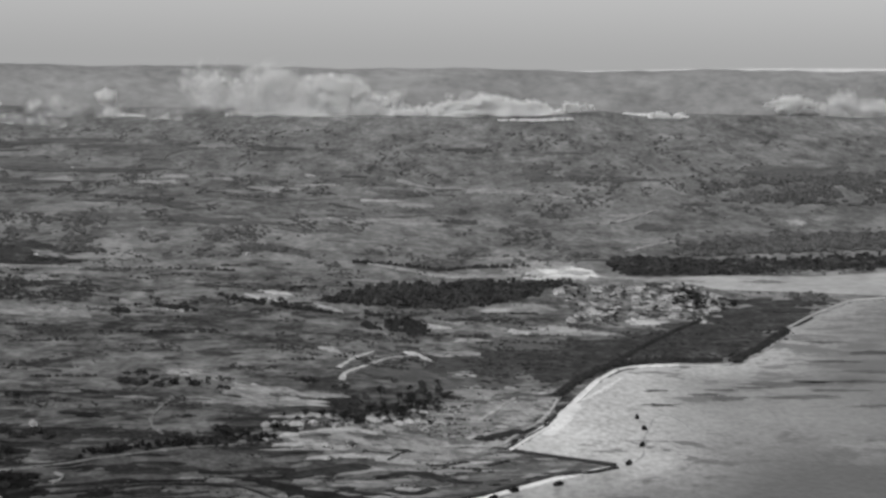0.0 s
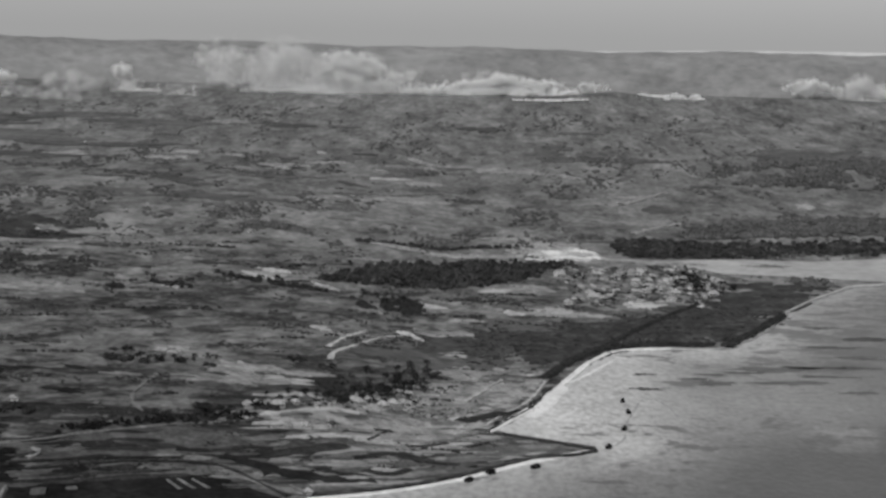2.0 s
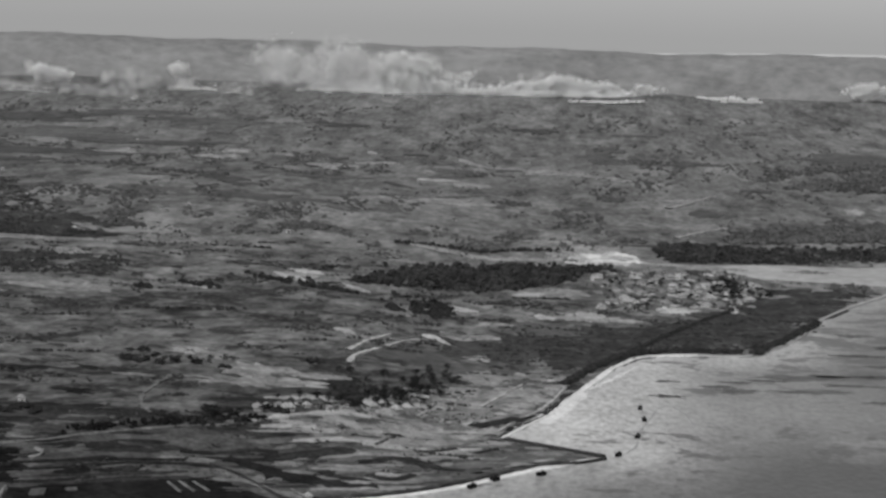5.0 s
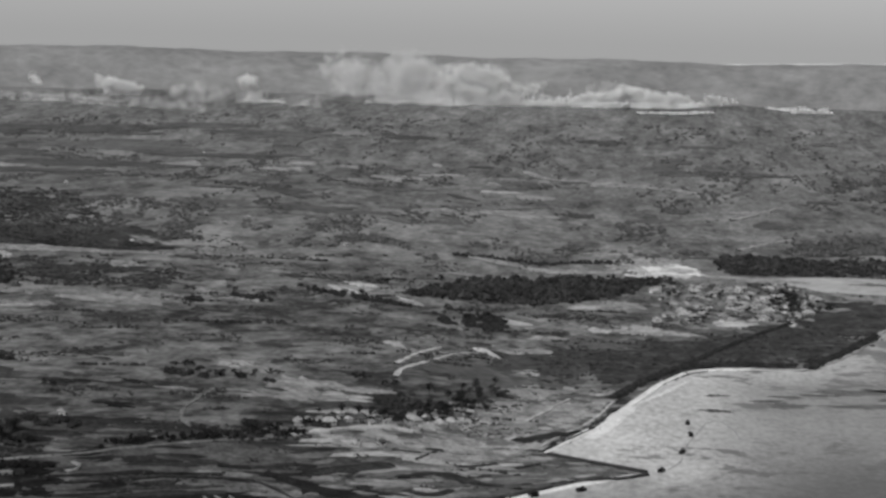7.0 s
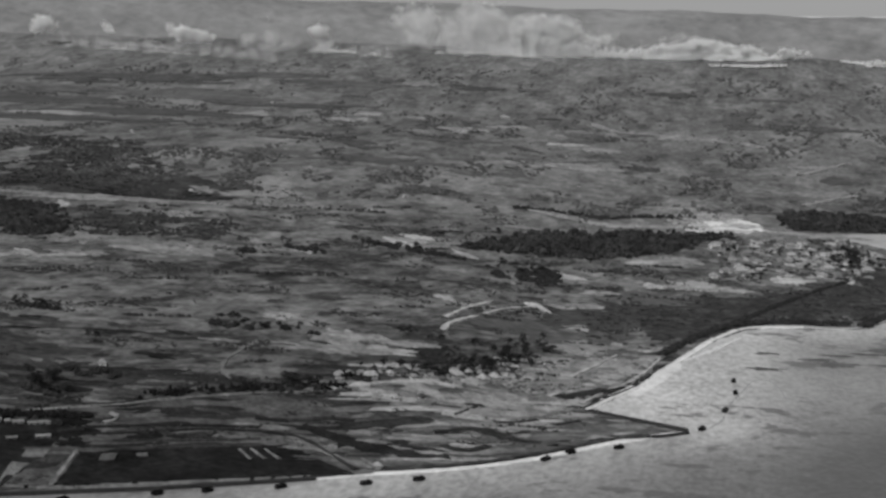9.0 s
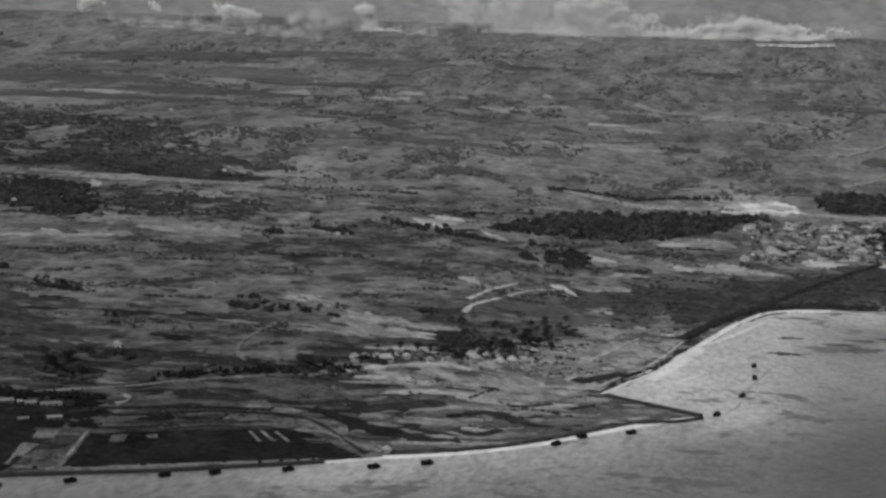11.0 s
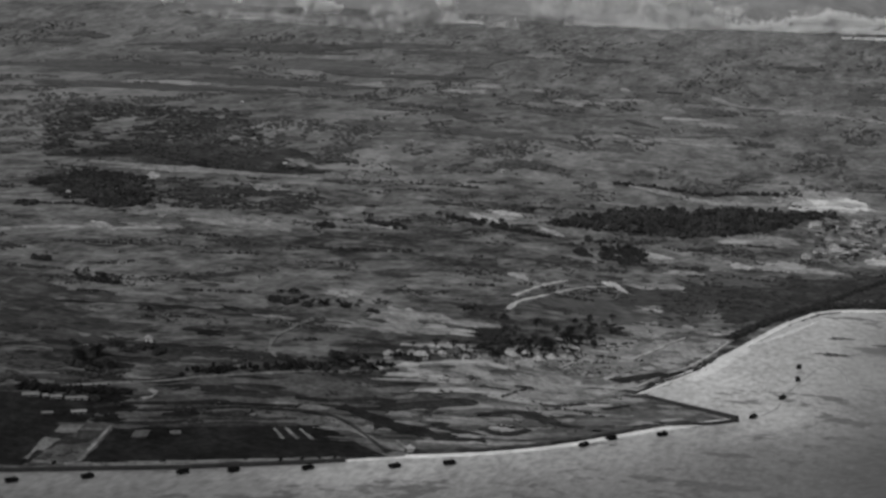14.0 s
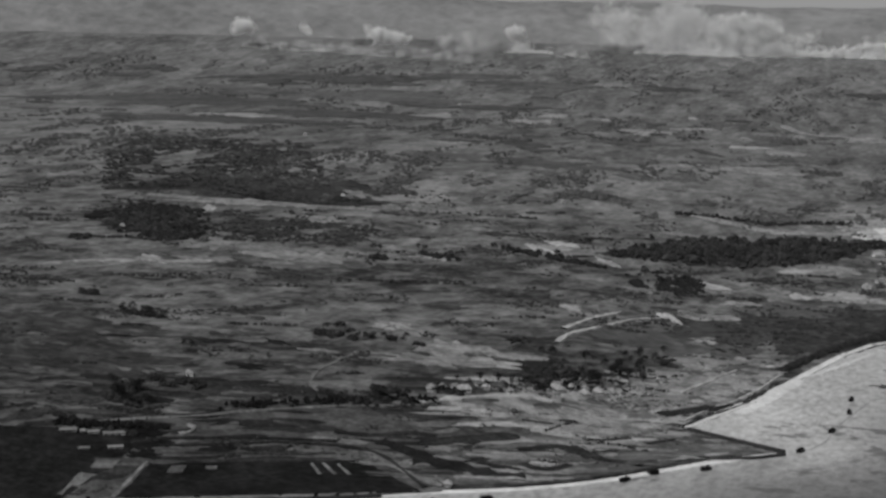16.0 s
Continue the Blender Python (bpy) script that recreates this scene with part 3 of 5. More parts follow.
for x, y, a, b in ((-3, 1367, 14, 5), (-5, 1428, 10, 6), (-85, 1268, 8, 4), (-36, 1242, 8, 4), (-20, 1268, 7, 4)):
    patch("dry_plot", x, y, a, b, M_STUBBLE, proud=1.1)

PALE = [(162, 2557, 31, 52), (14, 2520, 129, 14), (128, 2037, 35, 26), (221, 2120, 17, 24), (-359, 1785, 40, 26), (-175, 2078, 24, 14),
        (-23, 1999, 30, 13), (-98, 1770, 6, 10), (282, 2149, 6, 20), (325, 2368, 8, 28), (-199, 1550, 16, 10), (-140, 1462, 40, 16),
        (199, 2504, 29, 20), (95, 2214, 32, 30), (21, 1758, 10, 8), (11, 1866, 23, 14), (-417, 2035, 24, 20), (-260, 1901, 19, 12), (284, 2500, 43, 18)]
PALE_NEAR = [(-137, 1519, 38, 11), (35, 1586, 27, 28),
             (-16, 1412, 21, 8), (-10, 1368, 26, 9), (-34, 1321, 25, 5), 
             (15, 1734, 9, 8), (-99, 1779, 9, 6), (30, 1949, 17, 12), (-150, 2126, 14, 12), (-87, 2337, 24, 10), (-437, 1820, 17, 18), (-419, 1712, 22, 12)]
PALE_MORE = [(20, 1530, 26, 22), (62, 1570, 16, 36), (0, 1482, 30, 14), (34, 1475, 26, 14), (-10, 1440, 30, 10), (10, 1400, 26, 7), (-30, 1375, 24, 6), (10, 1345, 24, 5)]
PALE_FAR = [(134, 2630, 45, 42), (-359, 2189, 46, 14), (-386, 2572, 7, 18), (-399, 2490, 7, 18), (-425, 2382, 8, 16), (-66, 3471, 58, 30),
            (-122, 2968, 78, 20), (-283, 3367, 46, 30), (-953, 3208, 62, 45), (-449, 2271, 15, 24), (-42, 3271, 35, 22), (-98, 3007, 107, 28),
            (301, 3197, 37, 20), (-458, 4036, 46, 31), (-660, 3430, 31, 40), (95, 3489, 50, 28), (-466, 3522, 19, 36), (-508, 2113, 78, 20), (-487, 3409, 32, 28)]
for k, (x, y, a, b) in enumerate(PALE + PALE_NEAR + PALE_MORE + PALE_FAR):
    patch("bare_patch", x, y, a, b, M_BARE if k in (0, 3) else M_PALE, label="pale bare soil" if k == 0 else "", proud=0.35)
BLEACHED = [(-186, 2047, 10, 20), (-174, 2107, 16, 14), (-115, 2047, 6, 18), (-99, 1765, 7, 11), (-9, 2037, 17, 15),
            (-21, 1831, 7, 16), (24, 1744, 8, 8), (62, 2198, 14, 16), (79, 2023, 10, 16), (128, 2052, 15, 30), (219, 2117, 12, 20), (279, 2129, 5, 16),
            (324, 2365, 8, 28), (128, 2530, 20, 40), (178, 2560, 12, 30), (-540, 2032, 7, 28)]
DRIED = [(-303, 1914, 9, 18), (56, 2024, 16, 36), (11, 1873, 23, 14), (-63, 1930, 22, 10), (-94, 1531, 26, 9), (-198, 1553, 13, 11), (-217, 1425, 11, 5),
         (-145, 1493, 16, 15), (103, 2561, 22, 28), (-460, 1683, 10, 17), (-334, 1457, 16, 8), (-24, 1329, 29, 5), (-143, 1520, 12, 18)]
for k, (x, y, a, b) in enumerate(BLEACHED):
    patch("bare_patch", x, y, a, b, M_BARE, proud=0.6)
FAR_BARE = [(-34, 3278, 23, 26), (-470, 3505, 23, 30), (-383, 3518, 10, 22), (-340, 3281, 8, 22), (-240, 3629, 8, 24), (-216, 3453, 35, 20), (-283, 3324, 11, 18),
            (-104, 3284, 31, 20), (-182, 2780, 4, 15), (-220, 2672, 11, 14), (88, 2703, 24, 17), (-123, 3396, 7, 20)]
FAR_DARK = [(-213, 2524, 32, 38), (-206, 2749, 27, 20), (181, 3191, 18, 18), (31, 3099, 21, 17), (175, 3715, 26, 90), (-296, 2641, 5, 26), (-189, 3566, 17, 56),
            (-556, 3926, 31, 90), (-341, 4021, 40, 28), (-407, 2991, 34, 44), (-277, 3162, 61, 24), (-1000, 3930, 220, 50), (-760, 4050, 120, 30), (-900, 3700, 240, 70), (-1150, 3480, 230, 90), (-560, 4000, 160, 40), (-820, 3330, 190, 60), (-640, 3620, 130, 40), (-930, 3080, 180, 80)]
for x, y, a, b in ((140, 2560, 10, 18), (178, 2585, 13, 13), (118, 2500, 11, 13), (192, 2530, 10, 11), (158, 2525, 14, 9)):
    patch("bare_patch", x, y, a, b, M_SAND, proud=1.1)
for x, y, a, b in FAR_BARE:
    patch("bare_patch", x, y, a, 0.7 * b, M_STUBBLE, proud=0.5)
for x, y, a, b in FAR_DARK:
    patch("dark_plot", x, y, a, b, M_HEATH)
for x, y, a, b in ((30, 1800, 50, 85), (72, 1940, 60, 40), (-12, 1700, 28, 45), (-40, 1690, 26, 26), (40, 1700, 30, 40)):
    patch("heath", x, y, a, b, M_HEATH)
for x, y, a, b in DRIED:
    patch("bare_patch", x, y, a, b, M_PALE, proud=0.5)
for x, y, a, b in ((-60, 1438, 34, 18), (-30, 1490, 32, 24), (2, 1540, 30, 28), (-20, 1402, 42, 13), (2, 1352, 34, 9), (22, 1432, 32, 16), (30, 1660, 24, 20), (-120, 1480, 40, 16), (-90, 1440, 24, 10), (-20, 1365, 40, 9), (10, 1330, 40, 6)):
    patch("dry_grass", x, y, a, b, M_STUBBLE, proud=0.1 + 0.02 * (abs(x) % 7))
# patchwork of small plots on the dry ground behind the beach
rng = np.random.default_rng(61)
for k in range(190):
    x, y = rng.uniform(-70, 95), rng.uniform(1385, 1680)
    if float(shore_distance(x, y)) > 16 and x > -70 + 0.35 * (y - 1385):
        patch("plot", x, y, rng.uniform(4, 13), rng.uniform(4, 13), (M_STUBBLE, M_PALE, M_STUBBLE, M_PALE, M_PALE, M_FIELD)[k % 6], proud=0.1 + 0.01 * (k % 40))
for k in range(46):
    x, y = rng.uniform(-110, 95), rng.uniform(1215, 1390)
    if float(shore_distance(x, y)) > 14 and y < 1395 + 0.1 * x:
        patch("plot", x, y, rng.uniform(7, 18), rng.uniform(2, 5), (M_STUBBLE, M_FIELD, M_PALE)[k % 3], proud=0.3 + 0.01 * k)
DARK_SLOPE = [(-560, 2180, 60, 40), (-480, 2190, 70, 36), (-545, 2300, 60, 60), (-590, 1930, 50, 40), (-520, 1860, 40, 40), (-560, 1890, 50, 60),
              (-87, 1569, 20, 15), (-99, 1597, 22, 14), (-293, 1499, 8, 7), (-279, 1437, 13, 8), (-301, 1515, 6, 6), (-77, 1306, 28, 15)]
# first three: dark land, deepened to stand in for lens fall-off
DARK = [ (-345, 1290, 60, 40), (-300, 1235, 45, 14), (-400, 1370, 60, 40), (44, 1448, 23, 11), (-15, 1281, 22, 4), (-65, 1287, 17, 6), (-30, 1245, 18, 3), (-7, 1300, 19, 6), (22, 1347, 23, 5), (27, 1291, 22, 4),
        (-78, 1298, 24, 5), (-92, 1278, 15, 3), (-258, 1276, 19, 11), (-214, 1298, 24, 4), (-199, 2523, 41, 24), (-320, 2770, 75, 44), (-621, 2633, 34, 24),
        (-472, 2305, 48, 70), (704, 3732, 126, 100), (-474, 2729, 51, 50), (320, 3061, 26, 40)]
area("forest_floor", [(-690, 2105), (-624, 2172), (-572, 2167), (-514, 2125), (-443, 2137), (-395, 2183), (-449, 2210), (-488, 2245), (-515, 2310), (-600, 2330), (-680, 2240)], M_FOREST, 10)
# plots beyond y 2400 take the paler of the two dark tones
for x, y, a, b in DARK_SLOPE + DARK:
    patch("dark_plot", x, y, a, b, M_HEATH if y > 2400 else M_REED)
# small plots strewn over the plain, bare or overgrown
rng = np.random.default_rng(77)
for k in range(110):
    far = 1450 + 2700 * rng.random() ** 1.1
    turn = radians(rng.uniform(-24, 11))
    x, y = far * math.sin(turn), far * math.cos(turn)
    if float(shore_distance(x, y)) > 60 and not inside(COPSE, x, y) and not inside(SHORE_SCRUB, x, y):
        grow = far / 2000
        # overgrown plots turn paler past 2300 m
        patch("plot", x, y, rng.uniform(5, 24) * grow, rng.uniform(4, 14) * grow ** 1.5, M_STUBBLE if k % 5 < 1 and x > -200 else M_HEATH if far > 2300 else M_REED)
# dark western plots, partly real growth, partly vignetting put into the ground
for k in range(26):
    x, y = rng.uniform(-360, -215), rng.uniform(1235, 1430)
    if y > 1240 + 0.4 * (x + 230):
        patch("dark_plot", x, y, rng.uniform(6, 18), rng.uniform(3, 9), M_REED if k % 3 else M_WET)

# ---- tracks, banks, beach ----
TRACKS = [
    (2.6, [(-195, 1446), (-196, 1414), (-198, 1373), (-197, 1344), (-192, 1322), (-184, 1316)]),
    (4.0, [(-174, 1321), (-162, 1313), (-154, 1310)]),
    (2.6, [(-297, 1191), (-253, 1223), (-229, 1240), (-221, 1251), (-203, 1265), (-179, 1287), (-161, 1304), (-135, 1322), (-117, 1345)]),
    (3.0, [(-241, 1162), (-240, 1132), (-238, 1104)]),
    (2.5, [(-268, 1130), (-268, 1111), (-267, 1096)]),
    (4.0, [(-126, 1237), (-109, 1228), (-90, 1213), (-66, 1197)]),
    (2.5, [(-76, 1217), (-62, 1198)]),
    (3.6, [(-80, 1612), (-80, 1646), (-76, 1664), (-62, 1713)]),
    (3.6, [(-86, 1672), (-76, 1737), (-60, 1798)]),
    (3.6, [(-59, 1724), (-52, 1756), (-44, 1784), (-21, 1828)]),
]
TRACKS_FAR = [
    (4.0, [(31, 1520), (50, 1582)]),
    (4.0, [(34, 1528), (49, 1584), (62, 1624)]),
    (9.0, [(93, 2600), (130, 2640), (180, 2620)]),
    (8.0, [(165, 2540), (215, 2520), (262, 2500), (300, 2470)]),
    (11.0, [(-158, 2889), (-141, 2954), (-110, 3024), (-73, 3092), (-34, 3146), (-4, 3165)]),
    (9.0, [(-77, 3601), (-42, 3533), (-17, 3522), (17, 3526), (57, 3498), (105, 3480), (153, 3469), (191, 3447), (223, 3411)]),
    (10.0, [(267, 3111), (294, 3159), (350, 3264)]),
    (10.0, [(260, 2790), (299, 2861), (342, 2914)]),
    (3.0, [(-244, 1098), (-223, 1106), (-194, 1119), (-165, 1136), (-123, 1155), (-99, 1169)]),
]
for pts in ([(-151, 1205), (-140.5, 1190)], [(-145, 1209), (-132.4, 1194)], [(-136.3, 1211.5), (-124, 1197)]):
    strip("drying_bed", pts, 2.4, M_DULL, ragged=0.2)
area("field", [(-224.5, 1163), (-216, 1167.5), (-217, 1156), (-225, 1151.5)], M_FIELD, 5.0, extra=0.45)
area("field", [(-206, 1172), (-200, 1175), (-200, 1170), (-206, 1167)], M_FIELD, 5.0, extra=0.45)
area("field", [(-267, 1150), (-254, 1156), (-256, 1143), (-268, 1138)], M_FIELD, 5.0, extra=0.45)
area("field", [(-270, 1128), (-261, 1132), (-262, 1112), (-269, 1108)], M_FIELD, 5.0, extra=0.45)
for w, pts in TRACKS + TRACKS_FAR:
    strip("track", pts, w, ragged=0.75 if 1600 < pts[0][1] < 1800 else 0.4, proud=1.0 if pts[0][1] > 1500 else 0.45, mat=M_DULL if pts[-1][1] < 1260 or pts[0][0] < -150 else M_BARE if pts[0][0] < 40 and (pts[0][1] < 1530 or 1600 < pts[0][1] < 1800) else M_TRACK)
strip("track", [(-120, 1341), (-100, 1370), (-78, 1400), (-58, 1422), (-45, 1422)], 6.5, M_BARE, label="pale sandy road below the village", proud=1.0, ragged=0.7)
for w, pts in ((16, [(-636, 2097), (-585, 2100), (-519, 2115), (-471, 2110), (-413, 2150), (-384, 2207)]),
               (34, [(-470, 1775), (-424, 1797), (-398, 1804), (-351, 1827), (-305, 1858), (-285, 1880)]),
               (12, [(-527, 1597), (-489, 1652), (-444, 1669), (-404, 1714)]),
               (45, [(-1334, 4319), (-1231, 4332), (-1124, 4327), (-990, 4315)])):
    strip("bank", pts, w, M_PALE, label="pale bare bank across the slope", proud=1.5 if w > 40 else 0.45)
RIVER = [(210, 2528), (296, 2485), (335, 2433), (391, 2411), (449, 2394), (532, 2378), (760, 2440), (800, 2640), (580, 2593), (469, 2542), (376, 2546), (290, 2528)]
area("sand_flat", RIVER, M_FLAT, 12, label="pale sand flat at the river mouth")


def shore_line(i, j):
    return [SHORE[k] for k in range(i, j)]


def beach(i, j, width, label="", mat=M_SAND):
    """Sand from just under the water to so many metres inland."""
    p = np.array(shore_line(i, j), float)
    t = np.gradient(p, axis=0)
    nrm = np.stack([-t[:, 1], t[:, 0]], 1) / np.hypot(*t.T)[:, None]
    strip("beach", [tuple(q) for q in p + nrm * (width / 2 - 1.5)], width, mat, label=label, ragged=0.12, proud=0.6, least=0.22)


beach(6, 8, 2.4)
beach(7, 11, 4.5, "narrow pale sand beach")
beach(10, 15, 5.5)
strip("scrub_line", [(-60, 1194), (-27, 1211), (2, 1234), (28, 1261), (52, 1291), (74, 1319)], 3.0, M_REED, ragged=0.6, proud=0.7)
beach(15, 21, 6.0, "bright coral sand beach round the basin")
beach(20, 24, 4.5)
beach(23, 31, 4.0, mat=M_FLAT)
strip("beach", [(80, 1470), (92, 1512), (103, 1562), (112, 1612)], 8, M_SAND, ragged=0.3, least=0.24)
strip("beach", [(116, 1624), (128, 1655), (141, 1690), (163, 1754)], 3.5, M_SAND, ragged=0.4, least=0.2)
strip("scrub_line", [(48, 1411), (64, 1458), (81, 1503), (91, 1545), (96, 1580)], 2.4, M_REED, ragged=0.5, proud=0.9)
strip("bank", [(46, 1425), (60, 1474), (76, 1512), (88, 1565), (97, 1622)], 3.2, M_BARE, ragged=0.5, proud=0.8)


def sea_wall(pts, width=1.6, top=2.4):
    p = np.array(pts, float)
    seg = np.r_[0, np.cumsum(np.hypot(*np.diff(p, axis=0).T))]
    s = np.linspace(0, seg[-1], int(seg[-1] / 5))
    x, y = np.interp(s, seg, p[:, 0]), np.interp(s, seg, p[:, 1])
    tx, ty = np.gradient(x), np.gradient(y)
    n = np.hypot(tx, ty)
    m, verts, faces = len(s), [], []
    for off, z in ((-0.65, -2.6), (-0.5, top), (0.5, top), (0.65, -2.6)):
        jit = 0.08 * np.sin(s * 1.7 + off * 9)
        verts += list(zip(x - ty / n * width * off, y + tx / n * width * off, np.full(m, z) + jit))
    for k in range(3):
        for i in range(m - 1):
            a = k * m + i
            faces.append((a, a + 1, a + m + 1, a + m))
    faces += [(0, m, 2 * m, 3 * m), (4 * m - 1, 3 * m - 1, 2 * m - 1, m - 1)]
    ob = link("sea_wall", verts, faces, M_WALL)
    return tagged(ob, "low dark stone sea wall at the water's edge", "sea wall", kind="structure")


sea_wall([(-600, 948), (-400, 1024), (-280, 1074), (-180, 1117), (-116, 1152), (-95, 1165)])
sea_wall([(53, 1405), (88, 1381), (122, 1360)], 3.4, 2.4)
sea_wall([(123, 1355), (108, 1340), (82, 1323)], 2.4, 1.8)
for x, y, a, b in ((84, 1362, 14, 7), (62, 1372, 12, 8), (100, 1353, 7, 4)):
    patch("dry_plot", x, y, a, b, M_FIELD, proud=0.5)

# weed beds just breaking the surface of the bay, drawn out along the shore
for x, y, a, b in ((302, 1725, 46, 11), (335, 1740, 30, 7), (305, 1657, 30, 10), (239, 1647, 16, 13), (224, 1664, 14, 6), (180, 1610, 13, 7), (242, 1688, 14, 5), (375, 1743, 22, 9),
                   (355, 1618, 14, 7), (183, 1681, 8, 7), (270, 1702, 18, 5), (340, 1694, 26, 6), (395, 1800, 30, 9), (370, 1860, 26, 9), (420, 1920, 30, 12), (385, 1990, 20, 10)):
    if float(shore_distance(x, y)) < -15:
        patch("weed_bed", x, y, a, b, M_WEED, water, base=0.06)
# trails of broken water behind the craft, a few splashes
for w, pts in ((1.6, [(149, 1441), (153, 1470), (160, 1504), (170, 1560), (182, 1567), (190, 1530), (193, 1493)]), (1.4, [(134, 1370), (146, 1400), (149, 1436)])):
    strip("wake", pts, w, M_FOAM, water, ragged=0.8, least=0.05)
for x, y, a, b in ((172, 1406, 1.6, 3), (197, 1395, 1.4, 3), (207, 1367, 1.6, 3), (86, 1296, 3, 2)):
    patch("splash", x, y, a, b, M_FOAM, water, base=0.07)

# ---- trees ----


def clump(bm, c, size, rng):
    """A ragged tuft of leaves."""
    c = Vector(c)
    ring = []
    n = 5
    for k in range(n):
        a = 6.283 * k / n + rng.uniform(-0.4, 0.4)
        s = size * rng.uniform(0.6, 1.25)
        ring.append(bm.verts.new(c + Vector((s * math.cos(a), s * math.sin(a), size * rng.uniform(-0.35, 0.3)))))
    up = bm.verts.new(c + Vector((rng.uniform(-0.3, 0.3) * size, rng.uniform(-0.3, 0.3) * size, size * rng.uniform(0.5, 0.9))))
    down = bm.verts.new(c - Vector((0, 0, size * rng.uniform(0.3, 0.6))))
    for k in range(n):
        bm.faces.new((ring[k], ring[(k + 1) % n], up))
        bm.faces.new((ring[(k + 1) % n], ring[k], down))


def stick(bm, p, q, r0, r1, n=6):
    p, q = Vector(p), Vector(q)
    d = (q - p).normalized()
    e = d.orthogonal().normalized()
    f = d.cross(e)
    rings = [[bm.verts.new(c + r * (math.cos(6.283 * k / n) * e + math.sin(6.283 * k / n) * f)) for k in range(n)] for c, r in ((p, r0), (q, r1))]
    for k in range(n):
        bm.faces.new((rings[0][k], rings[0][(k + 1) % n], rings[1][(k + 1) % n], rings[1][k]))


def tree(seed, h, spread, tufts, label, group):
    rng = random.Random(seed)
    t = thing("tree", label, "tree", group)
    bm = bmesh.new()
    lean = Vector((rng.uniform(-0.4, 0.4), rng.uniform(-0.4, 0.4), 0))
    fork = lean + Vector((0, 0, h * 0.42))
    stick(bm, (0, 0, -0.5), lean * 0.5 + Vector((0, 0, h * 0.2)), h * 0.035, h * 0.026)
    stick(bm, lean * 0.5 + Vector((0, 0, h * 0.2)), fork, h * 0.026, h * 0.018)
    ends = []
    for k in range(5):
        a = 6.283 * k / 5 + rng.uniform(-0.5, 0.5)
        e = fork + Vector((math.cos(a) * spread * 0.6, math.sin(a) * spread * 0.6, h * rng.uniform(0.16, 0.36)))
        stick(bm, fork, e, h * 0.013, h * 0.005, 5)
        ends.append(e)
    ends.append(fork + Vector((0, 0, h * 0.42)))
    part("trunk", bm, M_BARK, t)
    bm = bmesh.new()
    for k in range(tufts):
        e = ends[k % len(ends)]
        while True:
            d = Vector((rng.uniform(-1, 1), rng.uniform(-1, 1), rng.uniform(-1, 1)))
            if d.length < 1:
                break
        clump(bm, e + Vector((d.x * spread * 0.5, d.y * spread * 0.5, d.z * h * 0.17)), rng.uniform(0.45, 0.95) * spread * 0.24, rng)
    part("crown", bm, M_LEAF, t)
    return t


KINDS = [tree(1, 11, 4.5, 75, "broad dark-leaved tree with a round ragged crown", "trees"),
         tree(2, 14, 4.0, 80, "tall dark tree with a narrow ragged crown", "trees"),
         tree(3, 7.5, 4.0, 60, "low spreading dark-leaved tree", "trees"),
         tree(4, 9.5, 3.4, 60, "slim dark tree with an open crown", "trees")]
used = set()


def plant(x, y, kind, s, rng):
    m = Matrix.Translation((x, y, ground_z(x, y))) @ Matrix.Rotation(rng.uniform(0, 6.28), 4, "Z")
    if kind in used:
        t = copy_thing(KINDS[kind], m)
    else:
        t = KINDS[kind]
        t.matrix_basis = m
        used.add(kind)
    t.scale = (s, s, s * rng.uniform(0.85, 1.15))


rng = random.Random(11)
# rows round the village above the coast road
for row, count, spread in (([(-127, 1365), (-106, 1396), (-81, 1430), (-61, 1455), (-40, 1481), (-17, 1522), (2, 1572)], 44, 7),
                           ([(-82, 1455), (-67, 1487), (-48, 1527), (-21, 1577), (-2, 1630)], 24, 13),
                           ([(-75, 1440), (-52, 1480), (-30, 1530), (-8, 1590)], 16, 10)):
    p = np.array(row, float)
    seg = np.r_[0, np.cumsum(np.hypot(*np.diff(p, axis=0).T))]
    for k in range(count):
        s = rng.random() ** 0.8 * seg[-1]
        plant(np.interp(s, seg, p[:, 0]) + rng.gauss(0, spread * 0.5), np.interp(s, seg, p[:, 1]) + rng.gauss(0, spread), rng.choice((0, 1, 1, 2, 3)), rng.uniform(0.5, 0.8) + 0.2 * s / seg[-1], rng)
# clumps and single trees
for x, y, a, b, n in ((-51, 2001, 34, 30, 16), (-139, 1336, 16, 6, 14), (-157, 2149, 8, 18, 5), (-110, 2246, 10, 16, 5), (161, 2312, 8, 30, 5),
                      (-172, 2022, 24, 10, 6), (-201, 1990, 23, 10, 5), (-265, 1920, 28, 8, 7), (-299, 1879, 14, 8, 4), (-371, 1443, 14, 8, 7),
                      (-284, 1233, 15, 4, 15), (-293, 1249, 12, 3, 10), (-208, 1488, 10, 8, 6), (-188, 1503, 13, 8, 6), (-226, 1496, 13, 8, 5),
                      (-93, 1566, 22, 7, 8), (-141, 1339, 12, 5, 5), (-157, 2123, 12, 20, 4), (-170, 1988, 40, 10, 6), (-294, 1360, 6, 6, 3)):
    for k in range(n):
        plant(x + rng.uniform(-a, a), y + rng.uniform(-b, b), rng.choice((0, 0, 2, 3)), rng.uniform(0.5, 0.9), rng)
# the copse, its near edge first
done = 0
while done < 30:
    x, y = rng.uniform(-115, 147), rng.uniform(2075, 2499)
    if inside(COPSE, x, y):
        plant(x, y, rng.choice((0, 1, 3)), rng.uniform(0.5, 0.75), rng)
        done += 1
# trees in the eastern village, thickest on its far side
for k in range(40):
    plant(302 + rng.gauss(0, 15), 2310 + rng.gauss(0, 48), rng.choice((0, 1, 2)), rng.uniform(0.6, 1.0), rng)
